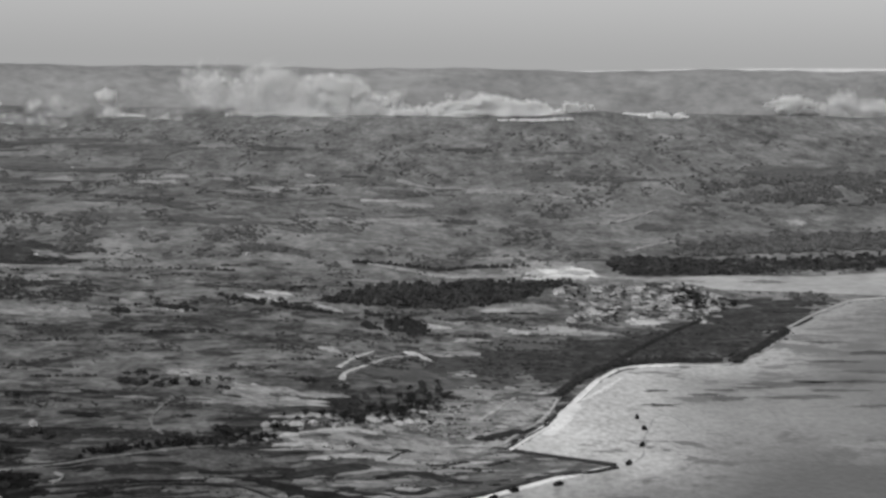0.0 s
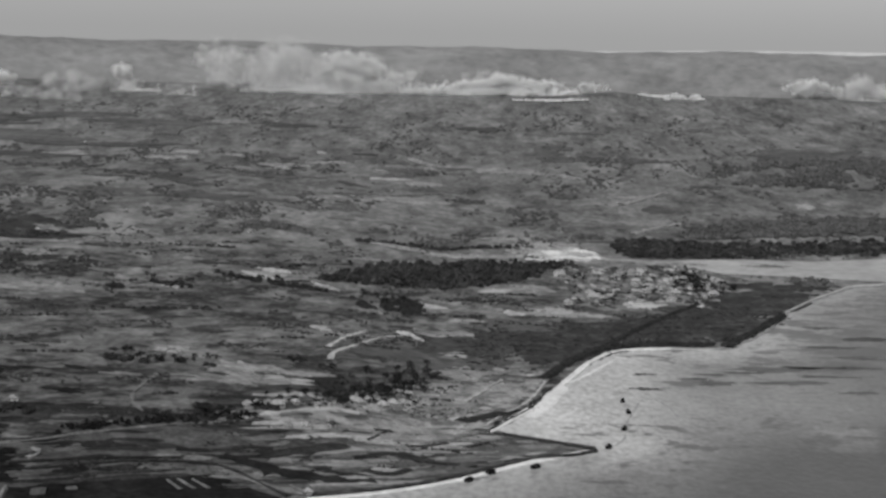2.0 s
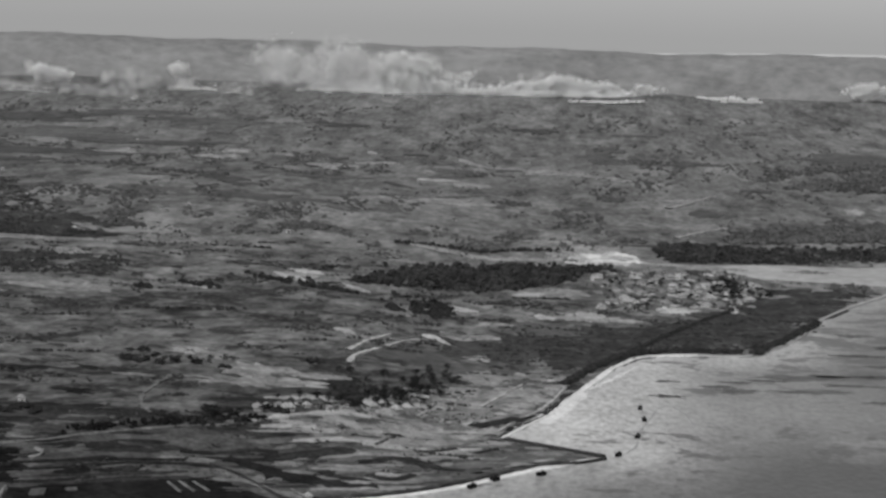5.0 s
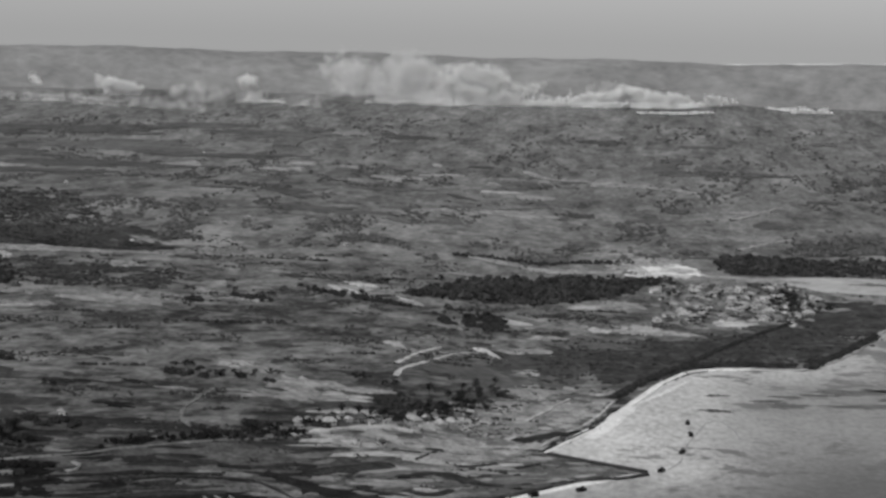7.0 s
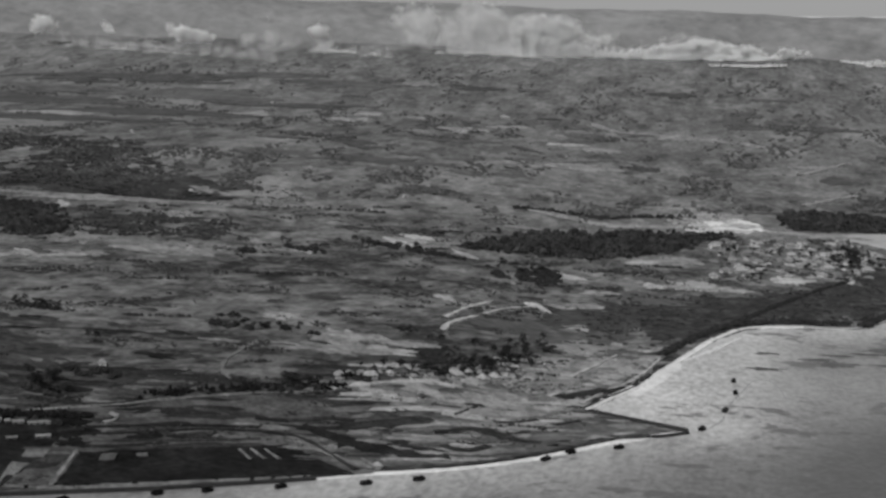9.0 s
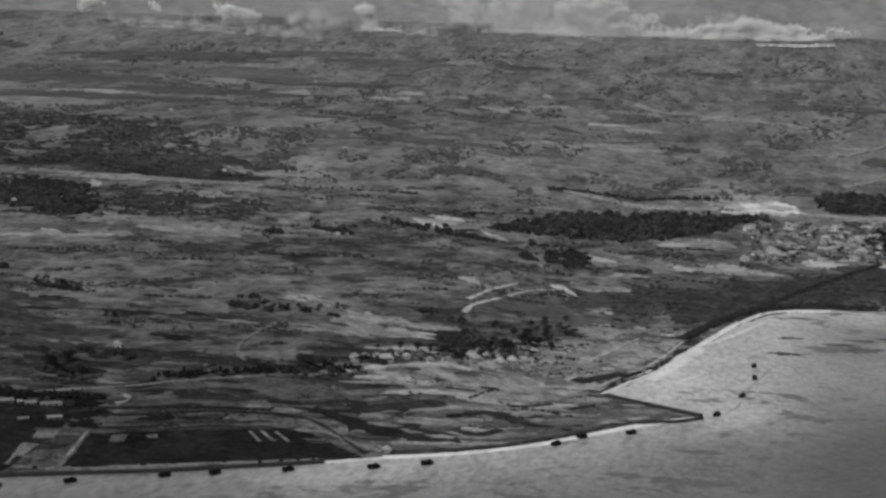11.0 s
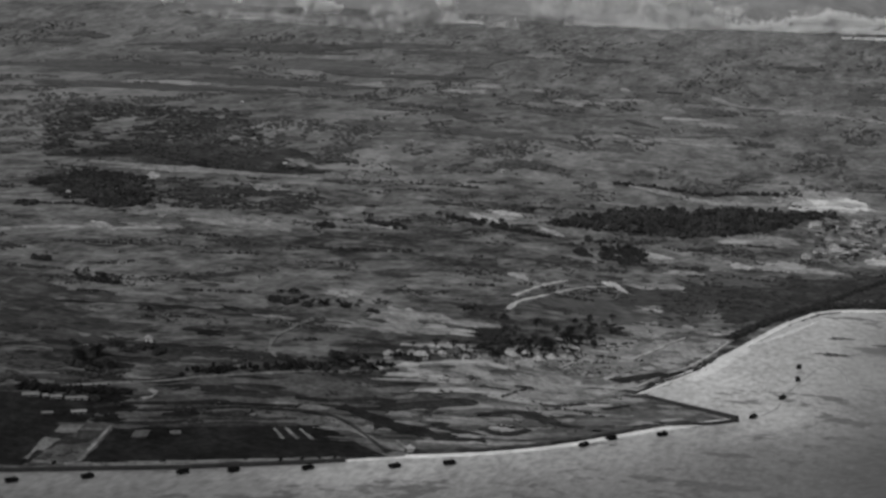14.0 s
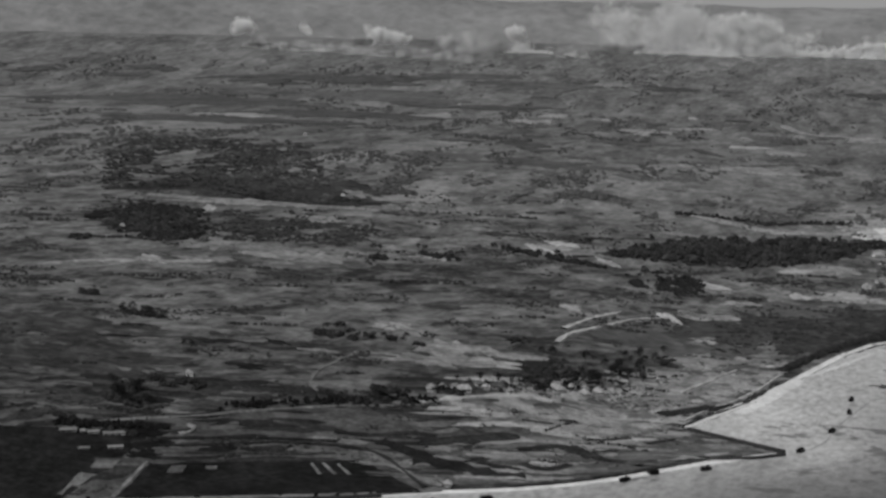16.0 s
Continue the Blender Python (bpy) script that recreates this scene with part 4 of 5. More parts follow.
for k in range(44):
    u, w = rng.random(), rng.random()
    plant(140 + 160 * u + rng.gauss(0, 6), 2130 + 290 * w + 40 * u, rng.choice((0, 2, 2, 3)), rng.uniform(0.5, 0.9), rng)

# pale yards and lanes between the houses of the eastern village
rng = random.Random(19)
for k in range(64):
    u, w = rng.random(), rng.random()
    patch("yard", 138 + 170 * u, 2110 + 320 * w + 30 * u, rng.uniform(2, 6), rng.uniform(5, 13), M_BARE if k % 4 == 0 else M_PALE, proud=0.2)
# ---- woods and scrub that nobody could count ----


def shrubs(name, places, label, mat=M_SHRUB):
    """One mesh of many ragged bushes; places: x, y, radius, height."""
    rng = np.random.default_rng(len(places))
    verts, faces = [], []
    levels = height([p[0] for p in places], [p[1] for p in places])
    for (x, y, s, h), z in zip(places, levels.tolist()):
        k0, n = len(verts), 6
        for lev, (f, g) in enumerate(((0.85, -0.1), (1.05, 0.4), (0.6, 0.85))):
            for k in range(n):
                a = 6.283 * (k + 0.5 * lev) / n
                q = s * f * rng.uniform(0.7, 1.3)
                verts.append((x + q * math.cos(a), y + q * math.sin(a), z + h * (g + rng.uniform(-0.12, 0.12))))
        verts.append((x + rng.uniform(-0.3, 0.3) * s, y + rng.uniform(-0.3, 0.3) * s, z + h))
        for lev in range(2):
            for k in range(n):
                a, b = k0 + lev * n + k, k0 + lev * n + (k + 1) % n
                faces += [(a, b, b + n), (a, b + n, a + n)]
        for k in range(n):
            faces.append((k0 + 2 * n + k, k0 + 2 * n + (k + 1) % n, k0 + 3 * n))
    ob = link(name, verts, faces, mat)
    return tagged(ob, label, "scrub", kind="stuff")


def fill(poly, count, size, tall, seed):
    r = random.Random(seed)
    xs, ys = [p[0] for p in poly], [p[1] for p in poly]
    out = []
    while len(out) < count:
        x, y = r.uniform(min(xs), max(xs)), r.uniform(min(ys), max(ys))
        if inside(poly, x + r.gauss(0, 5), y + r.gauss(0, 14)) and noise.noise((x / 30, y / 40, 9.0)) > -0.32:
            s = r.uniform(0.5, 1.4) * size
            out.append((x, y, s, tall * r.uniform(0.6, 1.3)))
    return out


shrubs("woodland", fill(COPSE, 1100, 3.6, 5.5, 1), "dense dark woodland canopy of the copse", M_WOOD)
shrubs("woodland", fill(EAST_WOOD, 1200, 4.0, 4.5, 2), "dense dark woodland beyond the river mouth", M_WOOD)
shrubs("woodland", fill(NORTH_WOOD, 1300, 5.0, 5, 6), "grey woodland rising beyond the river mouth", M_HAZECOPSE)
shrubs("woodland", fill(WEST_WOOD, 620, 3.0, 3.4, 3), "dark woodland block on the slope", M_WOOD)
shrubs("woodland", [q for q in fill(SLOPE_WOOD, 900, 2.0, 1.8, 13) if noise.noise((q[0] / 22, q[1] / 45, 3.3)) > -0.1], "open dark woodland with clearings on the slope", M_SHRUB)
shrubs("woodland", [q for q in fill(FAR_WOOD, 1500, 4.5, 5.0, 14) if noise.noise((q[0] / 60, q[1] / 130, 5.3)) > -0.3], "grey distant woodland across the bay", M_HAZECOPSE)
r = random.Random(41)
edge = np.array([(-690, 2108), (-624, 2176), (-572, 2172), (-514, 2130), (-443, 2143), (-398, 2184)], float)
run = np.r_[0, np.cumsum(np.hypot(*np.diff(edge, axis=0).T))]
brow = []
for k in range(620):                          # thick along the foot of the hill, thinning out above
    q, up = r.random() ** 0.7 * run[-1], abs(r.gauss(0, 38)) * (1 - 0.6 * r.random())
    up *= min(1.0, (run[-1] - q) / 60 + 0.12)
    brow.append((np.interp(q, run, edge[:, 0]), np.interp(q, run, edge[:, 1]) + up, r.uniform(2.2, 4.2), r.uniform(1.6, 3.4)))
shrubs("hillside_scrub", brow, "dark trees along the foot of a steep hillside", M_WOOD)
shrubs("hillside_scrub", [q for q in fill(FOREST, 2600, 4.0, 2.2, 4) if noise.noise((q[0] / 60, q[1] / 150, 2.2)) + 0.6 * noise.noise((q[0] / 18, q[1] / 50, 6.2)) > -0.15], "dark patchy scrub on a steep hillside")
shrubs("shore_scrub", fill(SHORE_SCRUB, 500, 2.5, 1.6, 5), "low dark scrub behind the bay")

g = np.random.default_rng(44)
rr = 2350 + 1950 * g.random(90000) ** 1.2
aa = np.radians(g.uniform(-27, 14, len(rr)))
canopy = []
for q, a in zip(rr.tolist(), aa.tolist()):
    x, y = q * math.sin(a), q * math.cos(a)
    thick = 0.55 * noise.noise((x / 170, y / 420, 1.7)) + 0.75 * noise.noise((x / 45, y / 170, 5.2)) + 0.55 * noise.noise((x / 15, y / 60, 8.1))
    if thick > 0.2 and not inside(RIVER, x, y) and not inside(NORTH_WOOD, x, y) and math.hypot(x - 162, y - 2557) > 60:
        canopy.append((x, y, g.uniform(1.5, 4.0), g.uniform(1.2, 2.6) + 4.0 * max(0.0, thick - 0.25)))
    if len(canopy) >= 8000:
        break
shrubs("far_woodland", canopy, "patchy dark woods and scrub over the inland plain", M_HAZEWOOD)
grove = []
for x, y, a, b, n in ((-58, 3430, 34, 40, 90), (-213, 2509, 40, 26, 110), (196, 2738, 22, 24, 60), (183, 3210, 24, 18, 50), (24, 3102, 34, 12, 50), (-161, 2979, 12, 10, 24),
                      (250, 3663, 40, 40, 60), (-420, 2325, 26, 22, 60), (-444, 2410, 20, 20, 40), (-470, 3050, 60, 30, 70), (-300, 3200, 50, 26, 60)):
    for k in range(n):
        q, e = 6.283 * g.random(), g.random() ** 0.6
        grove.append((x + a * e * math.cos(q), y + b * e * math.sin(q), g.uniform(2.0, 4.0), g.uniform(2.5, 5.5)))
shrubs("far_grove", grove, "small dark groves standing on the inland plain", M_HAZEWOOD)

r = random.Random(21)
tail = []
p = np.array([(-113, 2497), (-58, 2541), (36, 2604), (114, 2611)], float)
seg = np.r_[0, np.cumsum(np.hypot(*np.diff(p, axis=0).T))]
for k in range(170):
    q = r.uniform(0, seg[-1])
    tail.append((np.interp(q, seg, p[:, 0]), np.interp(q, seg, p[:, 1]) + r.gauss(0, 4), r.uniform(1.5, 3), r.uniform(2, 5)))
shrubs("hedge", tail, "dark hedge beyond the copse", M_WOOD)
hedge = [(r.uniform(-312, -247), 0, r.uniform(1.2, 2.4), r.uniform(2, 4)) for k in range(110)]
hedge = [(x, 1180 + (x + 312) * 0.46 + r.gauss(0, 1.6), a, b) for x, y, a, b in hedge]
for k in range(170):
    f = r.random() ** 0.8
    if noise.noise((f * 9, 0.3, 2.0)) > -0.15:
        hedge.append((-235 + 122 * f + r.gauss(0, 2), 1250 + 102 * f + r.gauss(0, 2.5), r.uniform(0.9, 2.2), r.uniform(1.2, 4.0)))
for f in (0.07, 0.19, 0.21, 0.23, 0.25, 0.4, 0.5, 0.66, 0.77, 0.84, 0.9, 0.95):   # bushes on the path by the sea wall
    for k in range(5):
        hedge.append((-262 + 170 * f + r.gauss(0, 0.7), 1092 + 78 * f + r.gauss(0, 1.2), r.uniform(0.6, 1.2), r.uniform(0.8, 1.8)))
shrubs("hedge", hedge, "black hedges across the fields and along the road", M_LEAF)
hedge = []
for pts, w in (([(98, 1640), (108, 1676), (124, 1731), (143, 1783), (164, 1817), (184, 1832), (220, 1842), (262, 1844)], 4),
               ([(160, 1825), (202, 1943), (245, 2055), (280, 2131)], 2),
               ([(273, 1842), (309, 1924), (339, 2004), (362, 2070)], 4)):
    p = np.array(pts, float)
    seg = np.r_[0, np.cumsum(np.hypot(*np.diff(p, axis=0).T))]
    for k in range(int(seg[-1] * (2.2 if w > 3 else 0.7))):
        s = r.uniform(0, seg[-1])
        hedge.append((np.interp(s, seg, p[:, 0]) + r.gauss(0, w * 0.4), np.interp(s, seg, p[:, 1]) + r.gauss(0, w * 0.7) - 1, r.uniform(1.4, 2.8), r.uniform(2, 4.2)))
shrubs("shore_thicket", hedge, "dark thicket on the bank above the bay", M_LEAF)

# thickets and small groves on the slope, along the road and in the villages
GROVES = [(-298, 1845, 8, 14), (-255, 1908, 20, 14), (-165, 2012, 53, 12), (-117, 2112, 10, 20), (-58, 1960, 20, 24), (-33, 2000, 22, 55), (-183, 1502, 25, 5), (-225, 1482, 18, 8),
          (0, 1618, 15, 36), (-58, 1470, 16, 34), (-28, 1500, 28, 38), (302, 2300, 30, 95), (179, 2190, 17, 48), (-433, 1496, 10, 6), (-363, 1442, 17, 7),
          (-292, 1245, 9, 4), (-284, 1229, 14, 4), (-267, 1275, 20, 10), (-282, 1190, 36, 2), (-141, 1333, 15, 4), (-83, 1425, 12, 14), (-56, 1455, 12, 20)]
SLOPE_GROVES = [(-573, 1990, 39, 40), (-560, 1756, 8, 22), (-604, 1915, 12, 45), (-497, 1825, 26, 34), (-110, 1385, 14, 12), (-160, 1316, 20, 4)]
for groves, label in ((GROVES, "small dark groves round the villages and fields"), (SLOPE_GROVES, "dark thickets on the slope")):
    bushes = []
    for x, y, a, b in groves:
        village = 1380 < y < 1640 and x > -120 or y > 2150
        for k in range(int(min(260, a * b * (0.13 if village else 0.28)) + 14)):
            q, e = 6.283 * r.random(), r.random() ** 0.6
            px, py = x + a * e * math.cos(q), y + b * e * math.sin(q)
            if noise.noise((px / 9, py / 22, 4.4)) > (0.0 if village else -0.25):
                bushes.append((px, py, r.uniform(1.2, 2.8), r.uniform(1.2, 2.6) if village else r.uniform(2.0, 4.2)))
    shrubs("thicket", bushes, label, M_LEAF)

# bushes strewn over the land in drifts
loose, rows = [], []
g = np.random.default_rng(31)
rr = 1120 + 3300 * g.random(160000) ** 1.6
aa = np.radians(g.uniform(-28, 13, len(rr)))
xs, ys = rr * np.sin(aa), rr * np.cos(aa)
shore = shore_distance(xs, ys)
for x, y, q, d, lvl in zip(xs.tolist(), ys.tolist(), rr.tolist(), shore.tolist(), height(xs, ys).tolist()):
    if d < (17 if x > 30 else 9) or (q < 1420 and r.random() < 0.7) or inside(RIVER, x, y):
        continue
    w = y + 6 * lvl
    drift = noise.noise((x / 80, w / 90, 3.1)) + 0.9 * noise.noise((x / 20, w / 22, 7.7))
    if drift < 0.33:
        continue
    if q > 2000 + 600 * r.random() or inside(DARK_FIELD, x, y) or inside(WEST_FIELD, x, y):
        continue
    grow = 1 + (q - 1120) / 2600
    loose.append((x, y, r.uniform(0.5, 1.5) * grow, r.uniform(0.4, 1.3) * grow))
    if len(loose) >= 17000:
        break
shrubs("scrub", loose, "scattered dark bushes and low trees")
for k in range(120):
    rr = 1180 + 1150 * r.random() ** 1.1
    a = radians(r.uniform(-28, 12))
    x, y = rr * math.sin(a), rr * math.cos(a)
    turn = math.atan(-0.6 * (ground_z(x + 5, y) - ground_z(x - 5, y))) + r.gauss(0, 0.2) - 0.5 * a
    length = r.uniform(12, 60) * (0.7 + rr / 2500)
    if float(shore_distance(x, y)) < 40 or inside(RIVER, x, y):
        continue
    for i in range(int(length / 2.0)):
        u = r.uniform(-0.5, 0.5) * length
        px, py = x + u * math.cos(turn), y + u * math.sin(turn) + r.gauss(0, 1.2)
        rows.append((px, py, r.uniform(0.8, 1.8) * (0.5 + rr / 2600), r.uniform(0.8, 2.2) * (0.6 + rr / 3000)))
shrubs("hedgerow", rows, "dark hedgerows along field edges")

# ---- houses ----


def house(seed, w, d, wall_h, roof_h, label):
    t = thing("house", label, "house", "village houses")
    bm = bmesh.new()
    box(bm, -w / 2, w / 2, -d / 2, d / 2, -0.6, wall_h)
    part("wall", bm, M_PLASTER, t)
    bm = bmesh.new()
    o = 0.7
    e = [bm.verts.new(p) for p in ((-w / 2 - o, -d / 2 - o, wall_h - 0.25), (w / 2 + o, -d / 2 - o, wall_h - 0.25), (w / 2 + o, d / 2 + o, wall_h - 0.25), (-w / 2 - o, d / 2 + o, wall_h - 0.25))]
    a, b = bm.verts.new((-w * 0.28, 0, wall_h + roof_h)), bm.verts.new((w * 0.28, 0, wall_h + roof_h))
    for f in ((e[0], e[1], b, a), (e[1], e[2], b), (e[2], e[3], a, b), (e[3], e[0], a), (e[3], e[2], e[1], e[0])):
        bm.faces.new(f)
    part("roof", bm, M_THATCH, t, "hipped thatch roof")
    for side in (-1, 1):
        bm = bmesh.new()
        y = side * (d / 2 + 0.03)
        box(bm, -0.6, 0.6, y - 0.04, y + 0.04, -0.2, 1.95)
        part("door", bm, M_DARKWOOD, t)
        for x in (-w * 0.3, w * 0.3):
            bm = bmesh.new()
            box(bm, x - 0.7, x + 0.7, y - 0.04, y + 0.04, 0.9, 1.9)
            part("window", bm, M_DARKWOOD, t)
    return t


HOUSES = [house(1, 9, 6.5, 2.6, 2.6, "small plastered house with a hipped thatch roof"),
          house(2, 12, 7, 2.8, 3.0, "long plastered farmhouse with a thatch roof"),
          house(3, 4.8, 4.2, 2.2, 1.8, "plastered hut with a thatch roof")]
settled = set()


def settle(x, y, kind, rng):
    m = Matrix.Translation((x, y, ground_z(x, y) + 0.1)) @ Matrix.Rotation(rng.choice((0.3, 0.5, 1.9, 2.1)) + rng.uniform(-0.2, 0.2), 4, "Z")
    if kind in settled:
        copy_thing(HOUSES[kind], m)
    else:
        HOUSES[kind].matrix_basis = m
        settled.add(kind)


rng = random.Random(8)
for x, y in ((-115, 1384), (-108, 1391), (-101, 1389), (-90, 1409), (-87, 1432), (-96, 1412), (-41, 1474), (-19, 1503), (-27, 1522), (-74, 1415), (-29, 1462), (-62, 1374), (-78, 1359), (-1, 1502), (-52, 1462), (-47, 1455), (-66, 1440), (-36, 1490), (-12, 1530), (-22, 1478), (-55, 1430), (-8, 1515), (-84, 1418), (-120, 1372)):
    settle(x, y, rng.choice((0, 2, 2, 2)), rng)
for k in range(88):
    u, w = rng.random(), rng.random()
    settle(138 + 170 * u, 2110 + 320 * w + 30 * u, rng.choice((0, 1, 2)), rng)
for x, y in ((-61, 1368), (-77, 1351), (-63, 1198), (-679, 3663), (-442, 2575), (-553, 1838), (-712, 2864), (165, 3439), (-235, 2413), (6, 2809), (265, 3122), (-455, 2233), (-51, 2831), (-266, 1292), (-386, 2572), (-399, 2490), (-425, 2382)):
    settle(x, y, 2, rng)



def shed(x0, y0, x1, y1, depth, wall_h):
    """A long low farm shed from corner to corner of its front, with a double-pitched roof."""
    t = thing("shed", "long low farm shed with a pale sheet roof beside the fields", "shed", "farm sheds")
    w, o = math.hypot(x1 - x0, y1 - y0), 0.4
    bm = bmesh.new()
    box(bm, 0, w, 0, depth, -0.6, wall_h)
    part("wall", bm, M_THATCH, t)
    bm = bmesh.new()
    ends = [[bm.verts.new((x, y, z)) for y, z in ((-o, wall_h - 0.1), (depth / 2, wall_h + depth * 0.26), (depth + o, wall_h - 0.1), (depth / 2, wall_h + depth * 0.26 - 0.25))] for x in (-o, w + o)]
    for k in range(4):
        bm.faces.new((ends[0][k], ends[0][(k + 1) % 4], ends[1][(k + 1) % 4], ends[1][k]))
    bm.faces.new(ends[0][::-1])
    bm.faces.new(ends[1])
    bmesh.ops.recalc_face_normals(bm, faces=bm.faces)
    part("roof", bm, M_SHEET, t, "pale sheet roof")
    for k in range(max(1, int(w / 4))):
        bm = bmesh.new()
        box(bm, 1 + 4 * k, min(w - 0.3, 2.6 + 4 * k), -0.05, 0.05, -0.2, wall_h - 0.5)
        part("door", bm, M_DARKWOOD, t)
    t.matrix_basis = Matrix.Translation((x0, y0, ground_z((x0 + x1) / 2, (y0 + y1) / 2) + 0.3)) @ Matrix.Rotation(math.atan2(y1 - y0, x1 - x0), 4, "Z")


for x0, y0, x1, y1, depth in ((-303, 1172, -294, 1177, 4.5), (-291.5, 1177, -289, 1178.5, 3.5), (-287, 1178, -281, 1181.5, 4), (-278, 1181, -266.5, 1188, 4), (-268, 1166, -260.5, 1170.5, 3.5), (-283, 1156, -277.5, 1159.5, 3)):
    shed(x0, y0, x1, y1, depth, 1.3)

# ---- amphibious landing craft ----


def landing_craft():
    t = thing("landing_craft", "dark steel tracked landing craft afloat in shallow water", "landing craft", "landing craft off the beach")
    bm = bmesh.new()
    prof = [(-3.7, 0.2), (-3.2, -0.7), (2.4, -0.7), (3.9, 0.9), (3.9, 1.5), (-3.7, 1.5)]
    left, right = ([bm.verts.new((x, y, z)) for x, z in prof] for y in (-1.05, 1.05))
    n = len(prof)
    for k in range(n):
        if k != 4:
            bm.faces.new((left[k], left[(k + 1) % n], right[(k + 1) % n], right[k]))
    bm.faces.new(left[::-1])
    bm.faces.new(right)
    part("hull", bm, M_STEEL, t)
    for side in (-1, 1):
        bm = bmesh.new()
        prof = [(-3.5, 0.0), (-2.9, -0.9), (2.4, -0.9), (3.7, 0.5), (3.4, 1.25), (-3.3, 1.25)]
        a, b = ([bm.verts.new((x, side * y, z)) for x, z in prof] for y in (1.06, 1.65))
        for k in range(n):
            bm.faces.new((a[k], a[(k + 1) % n], b[(k + 1) % n], b[k]))
        bm.faces.new(a)
        bm.faces.new(b[::-1])
        bmesh.ops.recalc_face_normals(bm, faces=bm.faces)
        pon = part("track_pontoon", bm, M_STEEL, t)
        bm = bmesh.new()
        for k in range(16):
            x = -3.2 + k * 0.42
            box(bm, x, x + 0.12, side * 1.36 - 0.28, side * 1.36 + 0.28, 1.25, 1.36)
        part("track", bm, M_TRACKSTEEL, pon)
        bm = bmesh.new()
        box(bm, -3.4, 1.2, side * 1.0 - 0.05, side * 1.0 + 0.05, 1.5, 2.0)
        part("side_armour", bm, M_STEEL, t)
        bm = bmesh.new()
        box(bm, 1.3, 1.4, side * 0.55 - 0.35, side * 0.55 + 0.35, 2.25, 2.8)
        stick(bm, (1.2, side * 0.55, 2.6), (2.2, side * 0.55, 2.65), 0.05, 0.04)
        part("gun_shield", bm, M_STEEL, t)
    bm = bmesh.new()
    box(bm, 0.9, 2.6, -1.0, 1.0, 1.5, 2.3, 0.18)
    part("cab", bm, M_STEEL, t)
    bm = bmesh.new()
    box(bm, -3.85, -3.7, -1.0, 1.0, 0.2, 2.0)
    part("ramp", bm, M_STEEL, t)
    return t


craft = landing_craft()
FLEET = [(-259, 1059, 20), (-223, 1081, 25), (-176, 1108, 200), (-150, 1122, 30), (-111, 1141, 25), (-64, 1162, 15), (-35, 1180, 10), (35, 1252, 30),
         (49, 1275, 200), (79, 1297, 20), (132, 1368, 70), (148, 1435, 75), (156, 1501, 95), (155, 1547, 85), (-310, 1040, 20)]
for k, (x, y, turn) in enumerate(FLEET):
    m = pose(x, y, 0.6, 0, 0, turn + (28 if x < 100 else 0))
    if k == 0:
        craft.matrix_basis = m
    else:
        copy_thing(craft, m)

# ---- smoke ----
TETRA = np.array([(1, 1, 1), (-1, -1, 1), (-1, 1, -1), (1, -1, -1)], float) * 0.8
SIDES = np.array([(0, 1, 3), (0, 2, 1), (0, 3, 2), (1, 2, 3)])


def smoke(label, banks, seed, grain=0.5):
    """A cloud of countless fine flecks gathered in billows. banks: y, lean downwind, number of billows, smallest and largest billow
    against the cloud's depth, softness, and rows of x, foot, top, thickness along the burning line."""
    rng = np.random.default_rng(seed)
    verts, faces, n0 = [], [], 0
    for y, lean, count, small, large, soft, rows in banks:
        x, foot, top, thick = np.array(rows, float).T
        fine = np.linspace(x.min(), x.max(), 200)
        order = np.argsort(x)
        share = np.interp(fine, x[order], (thick * (top - foot + 4))[order])
        flecks = share.mean() * (fine[-1] - fine[0]) / (1.3 * grain * grain)
        spots = rng.choice(fine, count, p=share / share.sum()) + rng.uniform(-2, 2, count)
        lo, hi = np.interp(spots, x[order], foot[order]), np.interp(spots, x[order], top[order])
        radius = rng.uniform(small, large, count) * (hi - lo) + 0.8
        level = lo + np.maximum(0, hi - lo - radius) * rng.random(count) ** 1.15
        each = np.maximum(6, flecks * radius ** 2 / (radius ** 2).sum()).astype(int)
        for bx, low, rad, lev, n in zip(spots, lo, radius, level, each):
            mid = np.array([bx - lean * (lev - low), y + rng.normal(0, 8), lev])
            m = 9
            kids = rng.normal(0, 1, (m, 3))
            kids = mid + kids / np.linalg.norm(kids, axis=1)[:, None] * rad * rng.random((m, 1)) ** 0.5 * np.array([1.25, 0.8, 0.75])
            k = rng.integers(0, m, n)
            d = rng.normal(0, 1, (n, 3))
            p = kids[k] + d * rad * rng.uniform(0.15, 0.5, m)[k][:, None] * soft
            p[:, 2] = np.maximum(p[:, 2] + float(height(bx, y)), height(p[:, 0], p[:, 1]) + 0.3 + 2 * rng.random(n))
            g = grain * rng.uniform(0.6, 1.5, (n, 1, 1))
            v = TETRA[None] * g * rng.uniform(0.5, 1.5, (n, 4, 3))
            verts.append((p[:, None, :] + v).reshape(-1, 3))
            faces.append((SIDES[None] + (n0 + 4 * np.arange(n))[:, None, None]).reshape(-1, 3))
            n0 += 4 * n
    ob = link("smoke_cloud", np.concatenate(verts), np.concatenate(faces), M_SMOKE)
    return tagged(ob, label, "smoke", kind="stuff")


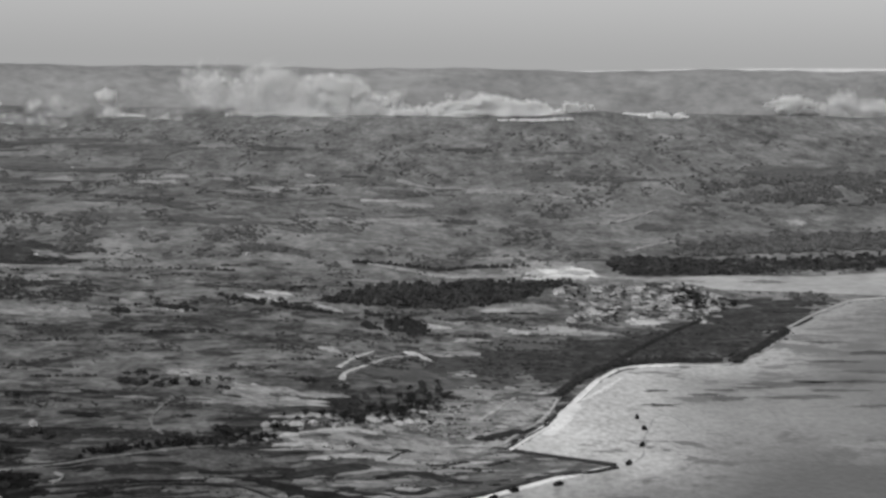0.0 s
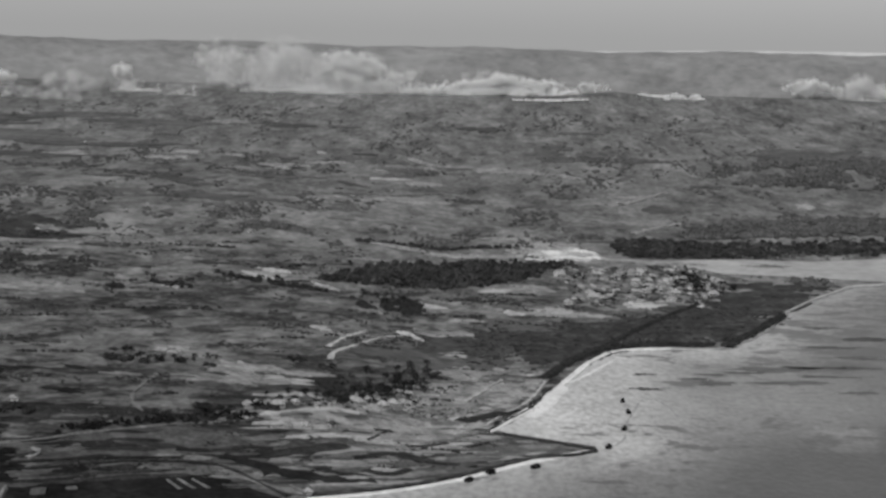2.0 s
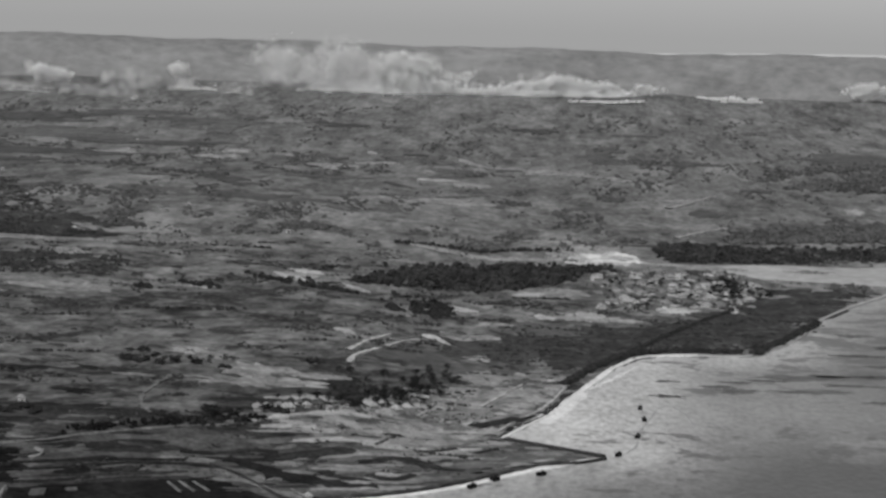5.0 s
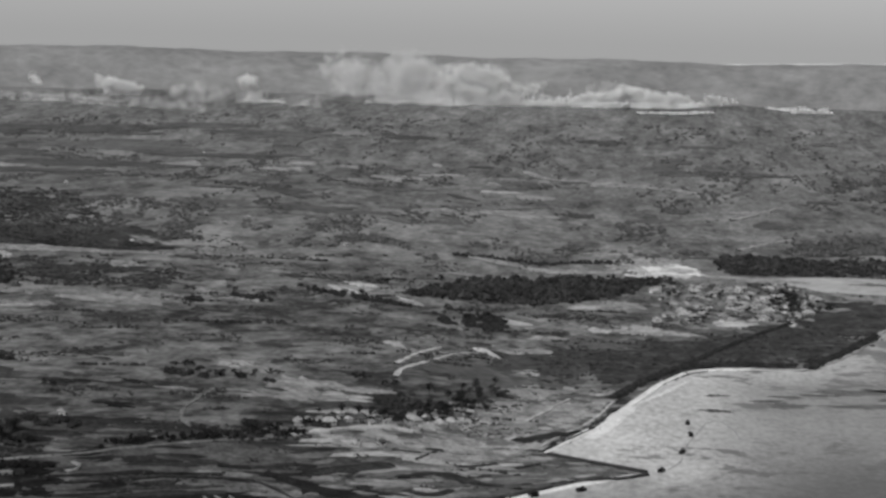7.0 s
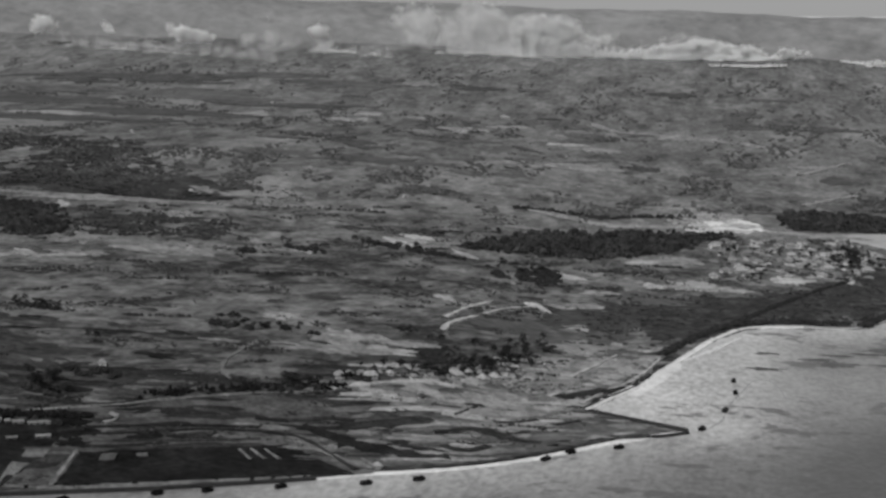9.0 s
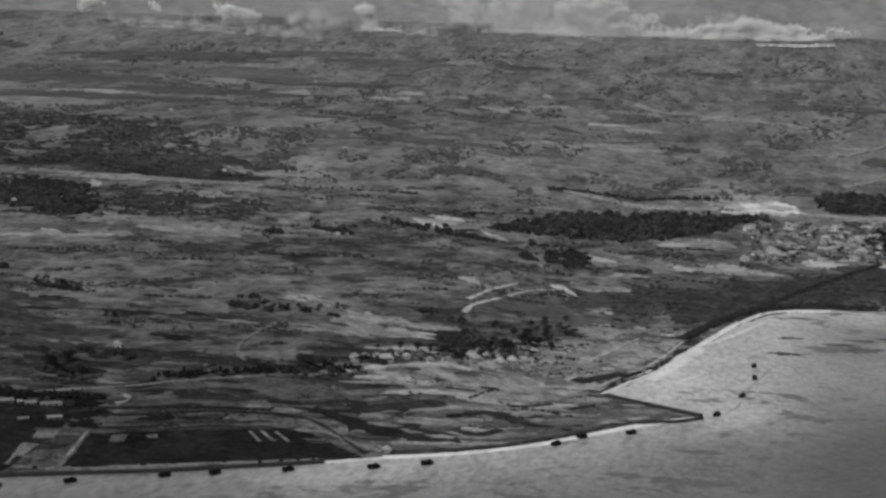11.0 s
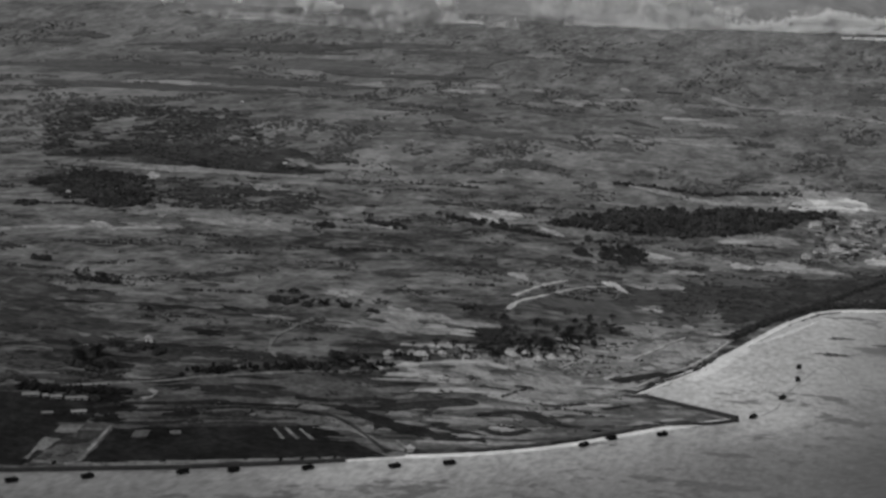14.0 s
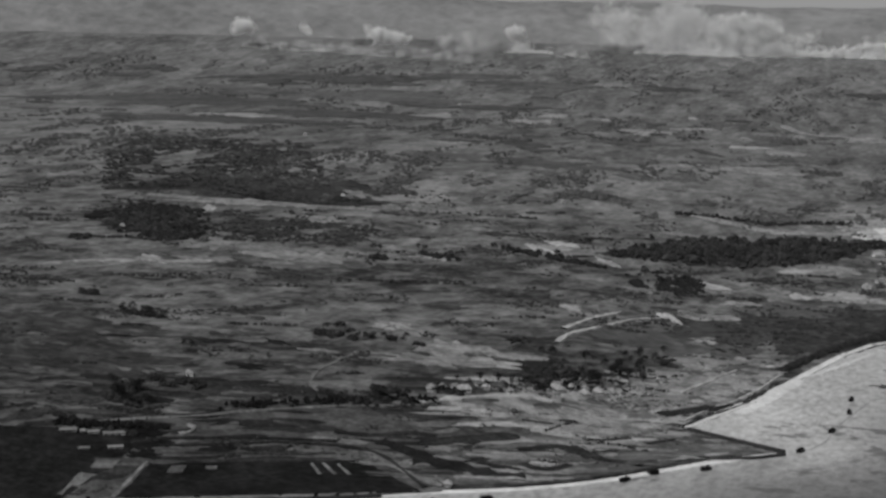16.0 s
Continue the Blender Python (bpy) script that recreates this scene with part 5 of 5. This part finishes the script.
smoke("bright white smoke bank hugging the ridge", [
    (4550, 0.3, 260, 0.14, 0.32, 0.75, [(-150, 0, 24, 1.28), (-70, 0, 20, 1.44), (-20, 0, 26, 1.92), (20, 0, 36, 2.56), (60, 0, 34, 2.56), (105, 0, 52, 3.2), (150, 0, 44, 3.2), (200, 0, 38, 2.72), (250, 0, 34, 2.4), (300, 2, 28, 1.76), (345, 6, 20, 0.96)]),
    (4535, 0.0, 160, 0.3, 0.6, 0.8, [(-330, 0, 7, 1.2), (-150, 0, 12, 3.0), (100, 0, 16, 4.0), (260, 0, 12, 3.5)]),
    (4440, 0.0, 110, 0.3, 0.6, 1.0, [(120, 4, 7, 0.5), (200, 4, 8, 1.6), (290, 4, 7, 0.6)]),
    (4535, 0.25, 200, 0.08, 0.22, 0.9, [(-310, 0, 60, 0.49), (-285, 0, 92, 1.62), (-240, 0, 96, 2.43), (-200, 0, 88, 2.27), (-165, 0, 70, 1.94), (-120, 0, 44, 1.46), (-60, 0, 30, 0.81)])], 1)
smoke("drifting grey-white smoke over the plain", [
    (4520, 0.15, 160, 0.1, 0.24, 1.2, [(-590, 40, 100, 0.08), (-530, 10, 125, 0.28), (-480, 0, 105, 0.28), (-455, 0, 85, 0.2), (-425, 0, 112, 0.41), (-385, 0, 128, 0.49), (-335, 0, 100, 0.41), (-310, 0, 90, 0.32), (-200, 0, 105, 0.24), (-120, 0, 70, 0.16), (0, 0, 60, 0.09), (150, 0, 60, 0.07)]),
    (4500, 0.1, 50, 0.4, 0.8, 1.0, [(-480, 0, 12, 0.16), (-330, 0, 22, 0.41), (-260, 0, 24, 0.49)])], 2, 0.36)
smoke("small white shell burst", [
    (4420, 0.15, 22, 0.3, 0.5, 0.6, [(-756, 37, 57, 2.16), (-742, 33, 65, 3.89), (-730, 31, 51, 2.16)]),
    (4420, -1.0, 14, 0.3, 0.5, 0.8, [(-742, 4, 36, 2.4), (-734, 2, 28, 2.0)]),
    (4420, 0, 20, 0.4, 0.8, 0.9, [(-735, 0, 7, 2.16), (-690, 0, 6, 1.3), (-640, 0, 4, 0.65)])], 3, 0.4)
smoke("twin white shell bursts", [
    (4330, 0.3, 22, 0.25, 0.45, 0.6, [(-1048, 27, 59, 2.16), (-1032, 27, 65, 3.46), (-1014, 25, 55, 2.16)]),
    (4330, 0.2, 22, 0.25, 0.45, 0.8, [(-1016, 24, 42, 1.3), (-990, 24, 50, 1.94), (-966, 24, 42, 1.08)])], 4, 0.4)
smoke("small white shell burst", [(4250, 0.2, 20, 0.25, 0.45, 0.7, [(-1340, 35, 63, 1.73), (-1318, 39, 73, 3.02), (-1300, 37, 59, 1.73)])], 5, 0.4)
smoke("faint smoke wisp", [(4290, 0.5, 12, 0.25, 0.45, 0.8, [(-1192, 39, 59, 0.86), (-1175, 33, 47, 0.86)])], 6, 0.36)
smoke("white smoke at the end of the ridge", [
    (4520, 0, 30, 0.3, 0.6, 0.6, [(468, 0, 13, 1.92), (490, 0, 17, 2.88), (515, 0, 9, 2.24), (532, 0, 16, 2.24), (552, 0, 6, 1.6)]),
    (4545, 0, 24, 0.4, 0.8, 0.6, [(400, 0, 6, 0.64), (440, 0, 6, 1.44), (470, 0, 6, 1.6)])], 7)
smoke("pale smoke cloud before the hills", [
    (4590, 0.1, 34, 0.2, 0.4, 0.8, [(745, 18, 42, 0.64), (790, 14, 48, 1.6), (830, 14, 50, 1.6), (856, 18, 38, 0.64)]),
    (4585, 0.4, 40, 0.2, 0.4, 1.2, [(870, 4, 40, 0.16), (930, 0, 60, 0.48), (1060, 0, 40, 0.4)])], 8, 0.4)
smoke("faint haze of smoke", [
    (4260, 0.4, 40, 0.2, 0.45, 1.3, [(-1320, 0, 30, 0.04), (-1150, 0, 44, 0.06), (-900, 0, 36, 0.06), (-800, 0, 30, 0.05)]),
    (4400, 0.4, 40, 0.2, 0.45, 1.3, [(-900, 6, 44, 0.06), (-850, 4, 50, 0.12), (-800, 4, 44, 0.07), (-680, 0, 30, 0.06), (-560, 0, 34, 0.06)])], 9, 0.3)
